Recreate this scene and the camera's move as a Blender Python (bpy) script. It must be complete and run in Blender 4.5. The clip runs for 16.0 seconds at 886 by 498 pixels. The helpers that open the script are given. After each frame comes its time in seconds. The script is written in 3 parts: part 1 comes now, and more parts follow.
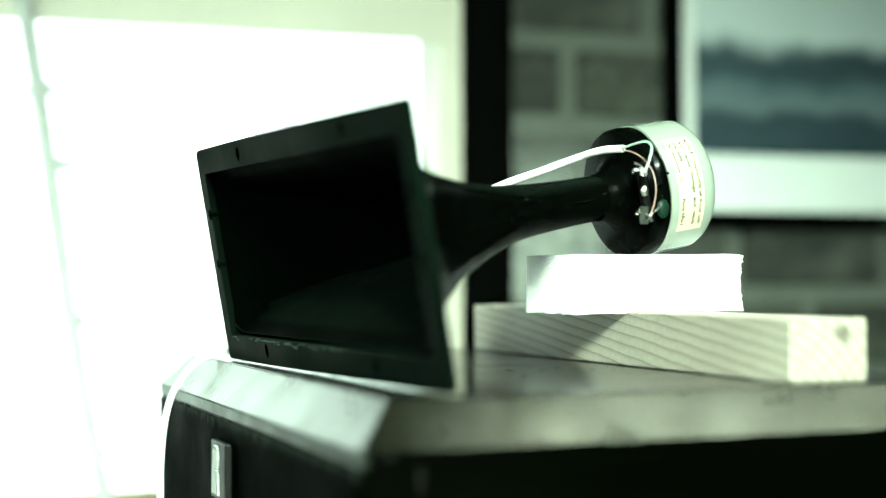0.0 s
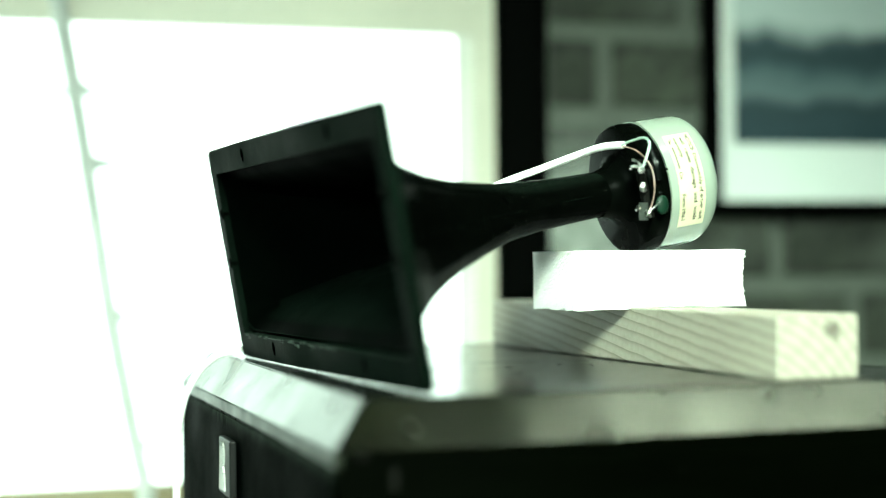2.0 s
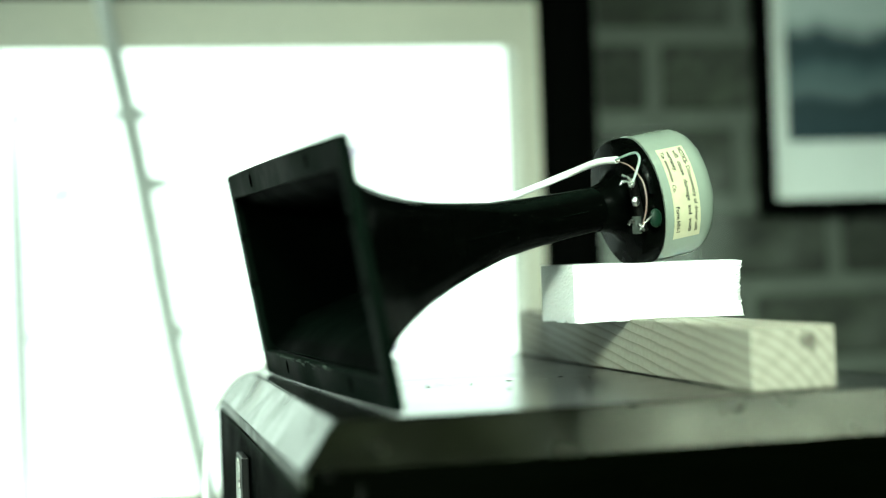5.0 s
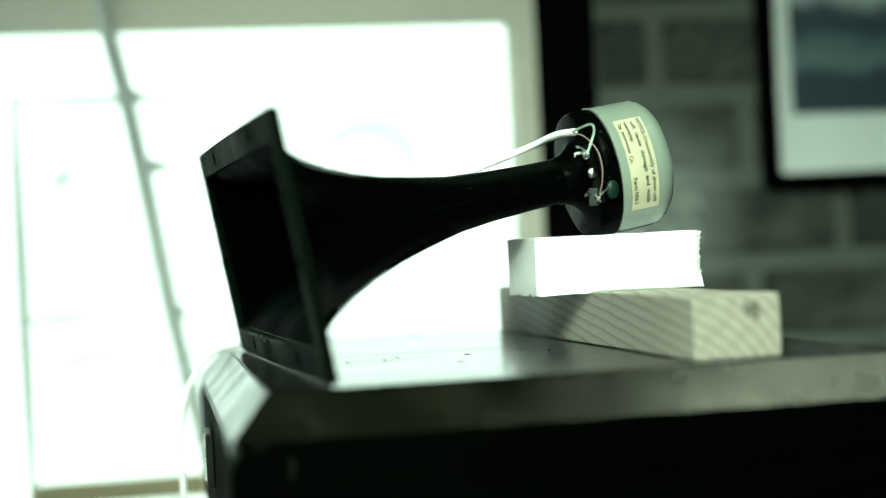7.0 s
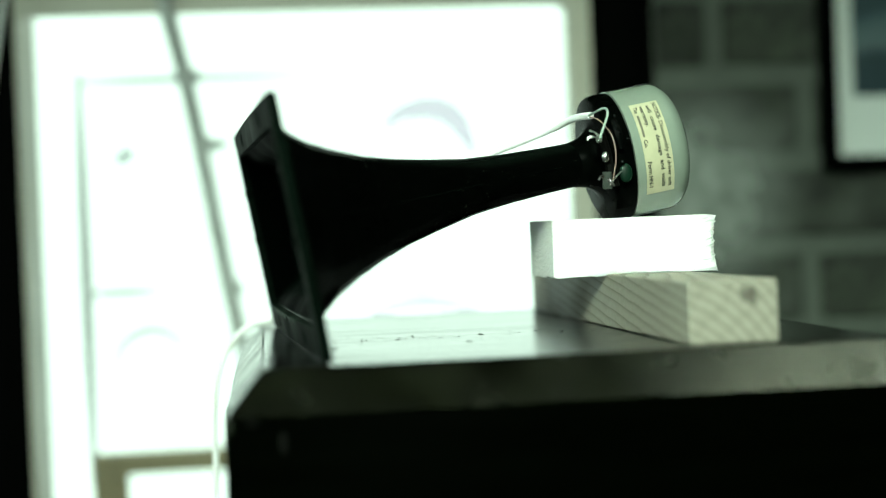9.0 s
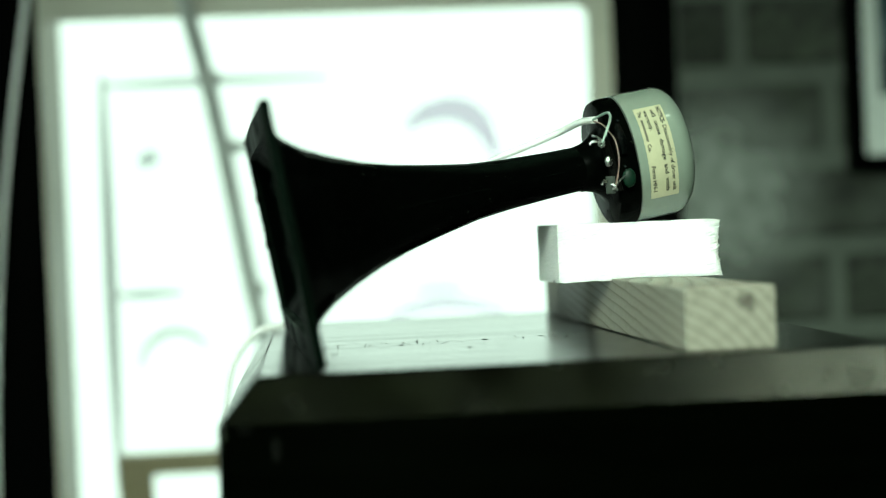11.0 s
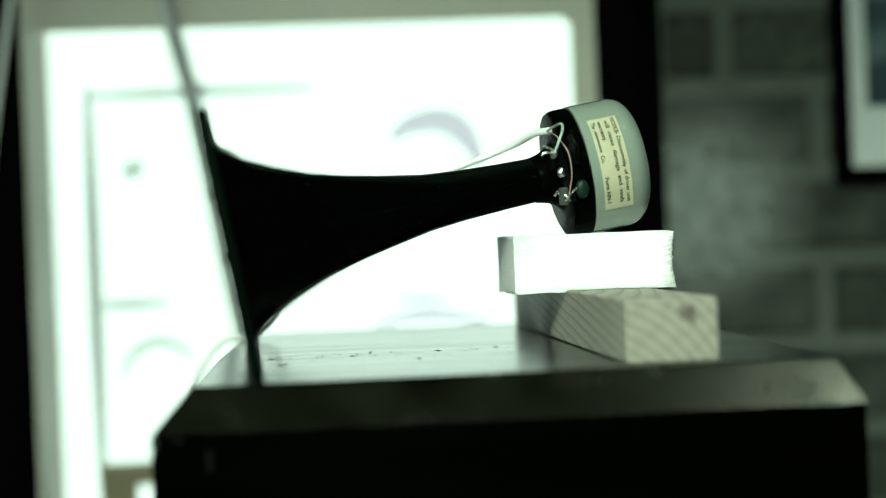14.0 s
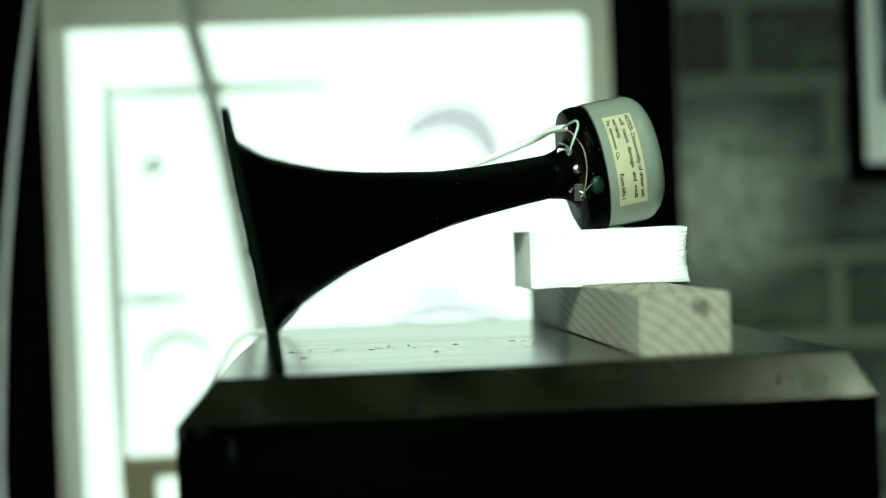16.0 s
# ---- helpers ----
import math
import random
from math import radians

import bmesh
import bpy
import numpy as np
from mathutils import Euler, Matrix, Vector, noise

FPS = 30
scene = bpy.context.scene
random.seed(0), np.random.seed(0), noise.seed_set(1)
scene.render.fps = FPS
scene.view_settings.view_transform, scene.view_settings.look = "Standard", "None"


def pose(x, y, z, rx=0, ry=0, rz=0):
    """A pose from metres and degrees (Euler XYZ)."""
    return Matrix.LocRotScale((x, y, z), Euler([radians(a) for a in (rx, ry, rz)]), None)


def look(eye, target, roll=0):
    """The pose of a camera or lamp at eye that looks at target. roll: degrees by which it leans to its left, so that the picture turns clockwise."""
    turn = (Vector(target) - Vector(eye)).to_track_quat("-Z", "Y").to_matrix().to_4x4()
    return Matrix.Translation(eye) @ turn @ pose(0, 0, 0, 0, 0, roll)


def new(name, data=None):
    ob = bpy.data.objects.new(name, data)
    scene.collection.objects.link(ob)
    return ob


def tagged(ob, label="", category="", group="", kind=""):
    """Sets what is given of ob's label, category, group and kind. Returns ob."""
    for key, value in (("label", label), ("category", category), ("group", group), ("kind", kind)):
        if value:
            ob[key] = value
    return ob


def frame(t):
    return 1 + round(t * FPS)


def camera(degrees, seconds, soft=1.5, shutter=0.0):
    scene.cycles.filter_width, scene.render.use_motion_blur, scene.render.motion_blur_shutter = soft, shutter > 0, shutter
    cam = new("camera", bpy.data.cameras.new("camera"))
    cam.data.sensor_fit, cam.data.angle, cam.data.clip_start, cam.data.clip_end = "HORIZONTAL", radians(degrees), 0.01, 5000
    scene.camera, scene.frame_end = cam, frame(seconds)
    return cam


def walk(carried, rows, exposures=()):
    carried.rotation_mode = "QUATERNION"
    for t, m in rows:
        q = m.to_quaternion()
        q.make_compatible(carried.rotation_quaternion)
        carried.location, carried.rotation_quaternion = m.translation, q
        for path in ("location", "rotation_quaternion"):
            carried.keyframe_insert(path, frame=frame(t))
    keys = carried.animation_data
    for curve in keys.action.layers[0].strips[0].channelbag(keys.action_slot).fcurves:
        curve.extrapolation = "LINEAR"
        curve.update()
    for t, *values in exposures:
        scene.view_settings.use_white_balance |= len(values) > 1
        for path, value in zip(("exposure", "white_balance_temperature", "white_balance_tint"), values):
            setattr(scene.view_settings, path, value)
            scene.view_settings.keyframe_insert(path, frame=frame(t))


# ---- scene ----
cam = camera(32.0, 16.0, soft=1.1)

PATH = [
    (0, (-0.262, -0.76, 0.865), (0.455, 1.107, 0.897), -0.1),
    (0.5, (-0.254, -0.766, 0.866), (0.455, 1.105, 0.891), -0.1),
    (1, (-0.24, -0.771, 0.868), (0.441, 1.109, 0.889), -0.4),
    (1.5, (-0.225, -0.779, 0.869), (0.425, 1.113, 0.882), -0.5),
    (2, (-0.209, -0.788, 0.872), (0.402, 1.117, 0.888), -0.6),
    (2.5, (-0.2, -0.8, 0.879), (0.379, 1.114, 0.896), -0.1),
    (3, (-0.19, -0.815, 0.883), (0.373, 1.104, 0.906), -0.3),
    (3.5, (-0.18, -0.826, 0.885), (0.354, 1.101, 0.914), -0.9),
    (4, (-0.165, -0.833, 0.887), (0.338, 1.102, 0.914), -1.2),
    (6.5, (-0.075, -0.85, 0.881), (0.316, 1.112, 0.877), -3.1),
    (7, (-0.059, -0.857, 0.876), (0.311, 1.108, 0.872), -2.9),
    (7.5, (-0.043, -0.864, 0.874), (0.277, 1.11, 0.849), -3.0),
    (8, (-0.026, -0.866, 0.872), (0.25, 1.114, 0.841), -2.8),
    (8.5, (-0.011, -0.874, 0.875), (0.243, 1.11, 0.847), -2.5),
    (9, (0.004, -0.884, 0.877), (0.232, 1.102, 0.848), -2.3),
    (11.5, (0.044, -0.888, 0.883), (0.196, 1.106, 0.851), -2.3),
    (12, (0.053, -0.889, 0.879), (0.195, 1.105, 0.854), -2.1),
    (12.5, (0.062, -0.889, 0.881), (0.202, 1.106, 0.85), -2.3),
    (13, (0.075, -0.886, 0.88), (0.214, 1.109, 0.863), -2.4),
    (13.5, (0.079, -0.894, 0.879), (0.218, 1.101, 0.864), -2.4),
    (14, (0.089, -0.889, 0.88), (0.217, 1.106, 0.864), -2.3),
    (14.5, (0.087, -0.899, 0.88), (0.219, 1.096, 0.86), -2.2),
    (15, (0.088, -0.904, 0.88), (0.214, 1.092, 0.86), -2.4),
    (15.5, (0.088, -0.905, 0.882), (0.203, 1.091, 0.858), -2.5),
    (16, (0.086, -0.907, 0.88), (0.195, 1.09, 0.859), -2.3),
]
walk(cam, [(t, look(e, g, r)) for t, e, g, r in PATH],
     exposures=[(0.0, 1.12, 6250, -28), (1.5, 1.00, 6250, -28), (3.5, 0.52, 6250, -28), (7.0, -0.08, 6250, -28), (9.0, -0.38, 6250, -28), (12.5, -0.65, 6250, -28), (16.0, -0.65, 6250, -28)])
cam.data.dof.use_dof = True
cam.data.dof.focus_distance = 1.098
cam.data.dof.aperture_fstop = 2.1

# ---- world and lights ----
world = bpy.data.worlds.new("sky")
scene.world = world
world.use_nodes = True
wn = world.node_tree
sky = wn.nodes.new("ShaderNodeTexSky")
sky.sky_type = "NISHITA"
sky.sun_disc = False
sky.sun_elevation = radians(40)
sky.sun_rotation = radians(150)
wn.links.new(sky.outputs[0], wn.nodes["Background"].inputs[0])
wn.nodes["Background"].inputs[1].default_value = 0.1


def area(name, m, sx, sy, power, color=(1, 1, 1)):
    d = bpy.data.lights.new(name, "AREA")
    d.shape, d.size, d.size_y, d.energy, d.color = "RECTANGLE", sx, sy, power, color
    ob = new(name, d)
    ob.matrix_world = m
    return ob


tube_lamp = area("tube_lamp_light", pose(1.31, -0.44, 2.3), 1.12, 0.045, 4.4, (1.0, 0.95, 0.78))
tube_lamp.data.spread = radians(90)
# added fill from the left, with no window or fitting behind it
area("side_fill_light", look((-2.2, -0.3, 1.6), (0.1, 0.15, 0.88)), 0.9, 0.8, 28, (0.95, 1.0, 0.98))
room_lamp = area("room_lamp_light", look((-0.22, -1.75, 1.85), (0.18, 0.10, 0.80)), 0.60, 0.45, 8.6, (1.0, 0.99, 0.94))
room_lamp.data.spread = radians(44)


# ---- materials ----
def mat(name, color, rough=0.5, metal=0.0, var=0.15, scale=20.0, bump=0.1, fine=120.0, spec=0.5, stretch=(1, 1, 1), random_tone=0.0, rough_var=0.2):
    """A surface with stains at a large scale and grain at a fine one."""
    m = bpy.data.materials.new(name)
    m.use_nodes = True
    nt = m.node_tree
    N, L = nt.nodes, nt.links
    b = N["Principled BSDF"]
    b.inputs["Metallic"].default_value = metal
    b.inputs["Specular IOR Level"].default_value = spec
    co = N.new("ShaderNodeTexCoord")
    mp = N.new("ShaderNodeMapping")
    mp.inputs["Scale"].default_value = stretch
    L.new(co.outputs["Object"], mp.inputs[0])
    n1 = N.new("ShaderNodeTexNoise")
    n1.inputs["Scale"].default_value, n1.inputs["Detail"].default_value = scale, 5
    n2 = N.new("ShaderNodeTexNoise")
    n2.inputs["Scale"].default_value, n2.inputs["Detail"].default_value = fine, 4
    L.new(mp.outputs[0], n1.inputs[0])
    L.new(mp.outputs[0], n2.inputs[0])
    add = N.new("ShaderNodeMath")
    add.operation = "ADD"
    L.new(n1.outputs[0], add.inputs[0])
    L.new(n2.outputs[0], add.inputs[1])
    rng = N.new("ShaderNodeMapRange")
    rng.inputs["From Min"].default_value, rng.inputs["From Max"].default_value = 0.7, 1.3
    rng.inputs["To Min"].default_value, rng.inputs["To Max"].default_value = 1 - var, 1 + var
    L.new(add.outputs[0], rng.inputs["Value"])
    mul = N.new("ShaderNodeVectorMath")
    mul.operation = "SCALE"
    mul.inputs[0].default_value = color
    tone = rng.outputs[0]
    if random_tone:
        oi = N.new("ShaderNodeObjectInfo")
        r2 = N.new("ShaderNodeMapRange")
        r2.inputs["To Min"].default_value, r2.inputs["To Max"].default_value = 1 - random_tone, 1 + random_tone
        L.new(oi.outputs["Random"], r2.inputs["Value"])
        mm = N.new("ShaderNodeMath")
        mm.operation = "MULTIPLY"
        L.new(tone, mm.inputs[0])
        L.new(r2.outputs[0], mm.inputs[1])
        tone = mm.outputs[0]
    L.new(tone, mul.inputs["Scale"])
    L.new(mul.outputs[0], b.inputs["Base Color"])
    rr = N.new("ShaderNodeMapRange")
    rr.inputs["From Min"].default_value, rr.inputs["From Max"].default_value = 0.3, 0.7
    rr.inputs["To Min"].default_value, rr.inputs["To Max"].default_value = max(0.02, rough * (1 - rough_var)), min(1, rough * (1 + rough_var))
    L.new(n1.outputs[0], rr.inputs["Value"])
    L.new(rr.outputs[0], b.inputs["Roughness"])
    if bump:
        bp = N.new("ShaderNodeBump")
        bp.inputs["Strength"].default_value, bp.inputs["Distance"].default_value = bump, 0.002
        L.new(n2.outputs[0], bp.inputs["Height"])
        L.new(bp.outputs[0], b.inputs["Normal"])
    return m


def glow(name, color, strength):
    m = bpy.data.materials.new(name)
    m.use_nodes = True
    nt = m.node_tree
    nt.nodes.remove(nt.nodes["Principled BSDF"])
    e = nt.nodes.new("ShaderNodeEmission")
    e.inputs[0].default_value, e.inputs[1].default_value = (*color, 1), strength
    nt.links.new(e.outputs[0], nt.nodes["Material Output"].inputs[0])
    return m


def film_mat(name, color, cover):
    """A thin mark on glass that lets most light through."""
    m = bpy.data.materials.new(name)
    m.use_nodes = True
    nt = m.node_tree
    b = nt.nodes["Principled BSDF"]
    b.inputs["Base Color"].default_value = (*color, 1)
    b.inputs["Roughness"].default_value = 0.8
    b.inputs["Alpha"].default_value = cover
    return m


def wood_mat(name, pale, dark):
    """Softwood: growth rings round a slanting pith, a dark knot in the end, fibres."""
    m = mat(name, pale, 0.62, var=0.10, scale=25, fine=260, bump=0.15)
    nt = m.node_tree
    N, L = nt.nodes, nt.links
    b = N["Principled BSDF"]
    old = b.inputs["Base Color"].links[0].from_socket
    co = N.new("ShaderNodeTexCoord")
    mp = N.new("ShaderNodeMapping")
    mp.inputs["Rotation"].default_value = (radians(-6.5), 0, radians(4.0))
    mp.inputs["Location"].default_value = (0.055, 0, 0.045)
    L.new(co.outputs["Object"], mp.inputs[0])
    w = N.new("ShaderNodeTexWave")
    w.wave_type, w.rings_direction, w.wave_profile = "RINGS", "Y", "SAW"
    w.inputs["Scale"].default_value = 46.0
    w.inputs["Distortion"].default_value, w.inputs["Detail"].default_value, w.inputs["Detail Scale"].default_value = 0.8, 2, 1.0
    L.new(mp.outputs[0], w.inputs[0])
    pw = N.new("ShaderNodeMath")
    pw.operation = "POWER"
    pw.inputs[1].default_value = 4.0
    L.new(w.outputs["Fac"], pw.inputs[0])
    mx = N.new("ShaderNodeMix")
    mx.data_type = "RGBA"
    L.new(pw.outputs[0], mx.inputs[0])
    L.new(old, mx.inputs[6])
    mx.inputs[7].default_value = (*dark, 1)
    # slanting saw marks that cross the rings
    saw = N.new("ShaderNodeTexWave")
    saw.wave_type, saw.bands_direction = "BANDS", "DIAGONAL"
    saw.inputs["Scale"].default_value = 30.0
    saw.inputs["Distortion"].default_value, saw.inputs["Detail"].default_value, saw.inputs["Detail Scale"].default_value = 6.0, 3, 1.4
    smp = N.new("ShaderNodeMapping")
    smp.inputs["Scale"].default_value = (-1, 0, 1)
    L.new(co.outputs["Object"], smp.inputs[0])
    L.new(smp.outputs[0], saw.inputs[0])
    sp = N.new("ShaderNodeMath")
    sp.operation = "POWER"
    sp.inputs[1].default_value = 6.0
    L.new(saw.outputs["Fac"], sp.inputs[0])
    yy = N.new("ShaderNodeSeparateXYZ")
    L.new(co.outputs["Object"], yy.inputs[0])
    front = N.new("ShaderNodeMapRange")
    front.inputs["From Min"].default_value, front.inputs["From Max"].default_value = 0.0005, 0.002
    front.inputs["To Min"].default_value, front.inputs["To Max"].default_value = 0.27, 0.0
    L.new(yy.outputs["Y"], front.inputs["Value"])
    sm = N.new("ShaderNodeMath")
    sm.operation = "MULTIPLY"
    L.new(sp.outputs[0], sm.inputs[0])
    L.new(front.outputs[0], sm.inputs[1])
    m3 = N.new("ShaderNodeMix")
    m3.data_type = "RGBA"
    L.new(sm.outputs[0], m3.inputs[0])
    L.new(mx.outputs[2], m3.inputs[6])
    m3.inputs[7].default_value = (*dark, 1)
    mx = m3
    # knot
    dist = N.new("ShaderNodeVectorMath")
    dist.operation = "DISTANCE"
    dist.inputs[1].default_value = (0.010, 0.0, 0.0285)
    warp = N.new("ShaderNodeTexNoise")
    warp.inputs["Scale"].default_value = 140
    L.new(co.outputs["Object"], warp.inputs[0])
    wv = N.new("ShaderNodeMath")
    wv.operation = "MULTIPLY_ADD"
    wv.inputs[1].default_value = 0.012
    L.new(co.outputs["Object"], dist.inputs[0])
    L.new(warp.outputs[0], wv.inputs[0])
    L.new(dist.outputs["Value"], wv.inputs[2])
    kr = N.new("ShaderNodeMapRange")
    kr.inputs["From Min"].default_value, kr.inputs["From Max"].default_value = 0.0085, 0.0125
    kr.inputs["To Min"].default_value, kr.inputs["To Max"].default_value = 0.8, 0.0
    L.new(wv.outputs[0], kr.inputs["Value"])
    m2 = N.new("ShaderNodeMix")
    m2.data_type = "RGBA"
    L.new(kr.outputs[0], m2.inputs[0])
    L.new(mx.outputs[2], m2.inputs[6])
    m2.inputs[7].default_value = (0.045, 0.035, 0.025, 1)
    # sawn end face darkened in colour, to offset the strong lamp light on it
    less = N.new("ShaderNodeMath")
    less.operation = "SUBTRACT"
    less.inputs[0].default_value = 1.0
    L.new(front.outputs[0], less.inputs[1])
    end = N.new("ShaderNodeVectorMath")
    end.operation = "SCALE"
    L.new(m2.outputs[2], end.inputs[0])
    L.new(less.outputs[0], end.inputs["Scale"])
    L.new(end.outputs[0], b.inputs["Base Color"])
    return m


M_BLACK = mat("black_bakelite", (0.0005, 0.0007, 0.0005), 0.20, var=0.4, scale=14, fine=160, bump=0.01, spec=0.002)


def specks(m, color, scale, low, high, strength, stretch=(1, 1, 1)):
    """Scattered dust, scuffs or smears over a material."""
    nt = m.node_tree
    N, L = nt.nodes, nt.links
    b = N["Principled BSDF"]
    old = b.inputs["Base Color"].links[0].from_socket
    co = N.new("ShaderNodeTexCoord")
    mp = N.new("ShaderNodeMapping")
    mp.inputs["Scale"].default_value = stretch
    L.new(co.outputs["Object"], mp.inputs[0])
    n = N.new("ShaderNodeTexNoise")
    n.inputs["Scale"].default_value, n.inputs["Detail"].default_value = scale, 6
    L.new(mp.outputs[0], n.inputs[0])
    r = N.new("ShaderNodeMapRange")
    r.inputs["From Min"].default_value, r.inputs["From Max"].default_value = low, high
    r.inputs["To Max"].default_value = strength
    L.new(n.outputs[0], r.inputs["Value"])
    mx = N.new("ShaderNodeMix")
    mx.data_type = "RGBA"
    L.new(r.outputs[0], mx.inputs[0])
    L.new(old, mx.inputs[6])
    mx.inputs[7].default_value = (*color, 1)
    L.new(mx.outputs[2], b.inputs["Base Color"])
    return m


specks(M_BLACK, (0.06, 0.065, 0.055), 520, 0.69, 0.75, 0.5, (0.3, 1, 1))


M_MATT = mat("matt_black_moulding", (0.0012, 0.0028, 0.0017), 0.55, var=0.5, scale=18, fine=220, bump=0.06, spec=0.012)
specks(M_MATT, (0.05, 0.06, 0.05), 420, 0.70, 0.76, 0.5)


def lit_upward(m, color, strength):
    """Pales faces that look up: the light they catch, put into the colour."""
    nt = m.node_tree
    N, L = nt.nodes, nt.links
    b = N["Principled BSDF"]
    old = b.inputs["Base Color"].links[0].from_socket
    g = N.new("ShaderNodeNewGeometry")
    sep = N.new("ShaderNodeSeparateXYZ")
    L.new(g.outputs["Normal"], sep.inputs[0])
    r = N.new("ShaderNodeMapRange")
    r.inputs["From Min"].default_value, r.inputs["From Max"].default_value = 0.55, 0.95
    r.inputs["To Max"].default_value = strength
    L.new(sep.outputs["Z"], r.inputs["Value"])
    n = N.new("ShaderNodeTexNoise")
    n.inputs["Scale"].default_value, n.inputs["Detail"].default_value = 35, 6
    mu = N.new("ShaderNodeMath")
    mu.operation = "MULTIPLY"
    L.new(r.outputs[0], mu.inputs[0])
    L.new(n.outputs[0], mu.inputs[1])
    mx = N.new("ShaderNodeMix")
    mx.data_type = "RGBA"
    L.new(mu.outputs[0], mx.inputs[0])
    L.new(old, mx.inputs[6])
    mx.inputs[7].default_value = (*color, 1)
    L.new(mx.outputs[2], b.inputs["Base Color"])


lit_upward(M_BLACK, (0.024, 0.036, 0.027), 0.25)
lit_upward(M_MATT, (0.016, 0.026, 0.019), 0.5)
# darker copy of the matt moulding: shade inside the mouth put into its colour
M_THROAT = mat("shaded_throat", (0.0004, 0.0008, 0.0005), 0.6, var=0.5, scale=18, fine=220, bump=0.05, spec=0.002)
lit_upward(M_THROAT, (0.018, 0.030, 0.022), 0.35)
M_FACE = mat("black_phenolic", (0.0008, 0.0011, 0.0008), 0.28, var=0.3, scale=30, bump=0.02, spec=0.006)
M_SHELL = mat("grey_green_enamel", (0.215, 0.248, 0.208), 0.04, var=0.04, scale=25, bump=0.0, spec=0.6)
M_LABEL = mat("cream_paper", (0.47, 0.445, 0.305), 0.07, var=0.08, scale=60, bump=0.0)
M_INK = mat("dark_ink", (0.012, 0.012, 0.010), 0.8, var=0.2, bump=0)
M_SOLDER = mat("tinned_metal", (0.75, 0.75, 0.72), 0.28, 1.0, var=0.2, scale=200, bump=0.2)
M_TAG = mat("dark_tagboard", (0.003, 0.003, 0.0025), 0.6, spec=0.04)
M_WIRE_W = mat("white_vinyl", (0.88, 0.88, 0.86), 0.4, var=0.05, scale=60, bump=0.03)
M_WIRE_G = mat("green_vinyl", (0.36, 0.46, 0.39), 0.4, var=0.05)
M_WIRE_R = mat("red_brown_vinyl", (0.26, 0.18, 0.15), 0.4, var=0.05)
M_PAPER = mat("white_paper", (0.90, 0.90, 0.89), 0.85, var=0.03, scale=40, bump=0.15, fine=300)
for key, value in (("Subsurface Weight", 0.6), ("Subsurface Scale", 0.02), ("Subsurface Radius", (1.0, 1.0, 0.95))):
    M_PAPER.node_tree.nodes["Principled BSDF"].inputs[key].default_value = value
for key, value in (("Subsurface Weight", 0.7), ("Subsurface Scale", 0.006), ("Subsurface Radius", (1.0, 1.0, 0.95))):
    M_WIRE_W.node_tree.nodes["Principled BSDF"].inputs[key].default_value = value
M_PINE = wood_mat("pine", (0.38, 0.355, 0.295), (0.175, 0.158, 0.118))
# body walnut made near black: deep shade put into its colour, unlike top and edges
M_CAB = mat("shaded_walnut_veneer", (0.0003, 0.0005, 0.0002), 0.30, var=0.35, scale=9, fine=90, bump=0.04, spec=0.003, stretch=(0.5, 6, 6))
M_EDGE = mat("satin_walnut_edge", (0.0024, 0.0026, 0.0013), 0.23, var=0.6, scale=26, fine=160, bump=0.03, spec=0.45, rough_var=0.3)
specks(M_EDGE, (0.03, 0.028, 0.02), 160, 0.66, 0.78, 0.25)
specks(M_EDGE, (0.010, 0.011, 0.006), 34, 0.42, 0.80, 0.5)
M_GRILLE = mat("black_painted_front", (0.0003, 0.0007, 0.0004), 0.6, var=0.5, fine=500, bump=0.3, spec=0.002)


def worn_edge(m, color, z0, z1):
    """Paint rubbed thin in patches between two heights."""
    nt = m.node_tree
    N, L = nt.nodes, nt.links
    b = N["Principled BSDF"]
    old = b.inputs["Base Color"].links[0].from_socket
    co = N.new("ShaderNodeTexCoord")
    sep = N.new("ShaderNodeSeparateXYZ")
    L.new(co.outputs["Object"], sep.inputs[0])
    r = N.new("ShaderNodeMapRange")
    r.inputs["From Min"].default_value, r.inputs["From Max"].default_value = z0, z1
    L.new(sep.outputs["Z"], r.inputs["Value"])
    mp = N.new("ShaderNodeMapping")
    mp.inputs["Scale"].default_value = (1, 1, 0.35)
    L.new(co.outputs["Object"], mp.inputs[0])
    n = N.new("ShaderNodeTexNoise")
    n.inputs["Scale"].default_value, n.inputs["Detail"].default_value = 90, 6
    L.new(mp.outputs[0], n.inputs[0])
    mu = N.new("ShaderNodeMath")
    mu.operation = "MULTIPLY"
    L.new(r.outputs[0], mu.inputs[0])
    L.new(n.outputs[0], mu.inputs[1])
    cut = N.new("ShaderNodeMapRange")
    cut.inputs["From Min"].default_value, cut.inputs["From Max"].default_value = 0.34, 0.60
    cut.inputs["To Max"].default_value = 0.9
    L.new(mu.outputs[0], cut.inputs["Value"])
    mx = N.new("ShaderNodeMix")
    mx.data_type = "RGBA"
    L.new(cut.outputs[0], mx.inputs[0])
    L.new(old, mx.inputs[6])
    mx.inputs[7].default_value = (*color, 1)
    L.new(mx.outputs[2], b.inputs["Base Color"])


worn_edge(M_GRILLE, (0.022, 0.028, 0.022), 0.748, 0.764)
M_RAIL = mat("rubbed_brown_rail", (0.010, 0.012, 0.008), 0.38, var=0.4, scale=40, fine=200, bump=0.05, spec=0.16)
M_BADGE = mat("dark_badge", (0.006, 0.006, 0.006), 0.4, spec=0.15)
M_CHROME = mat("satin_silver", (0.30, 0.31, 0.295), 0.55, 0.0, var=0.05)
M_TRIM = mat("beige_paint", (0.43, 0.415, 0.345), 0.5, var=0.08, scale=8, bump=0.05)
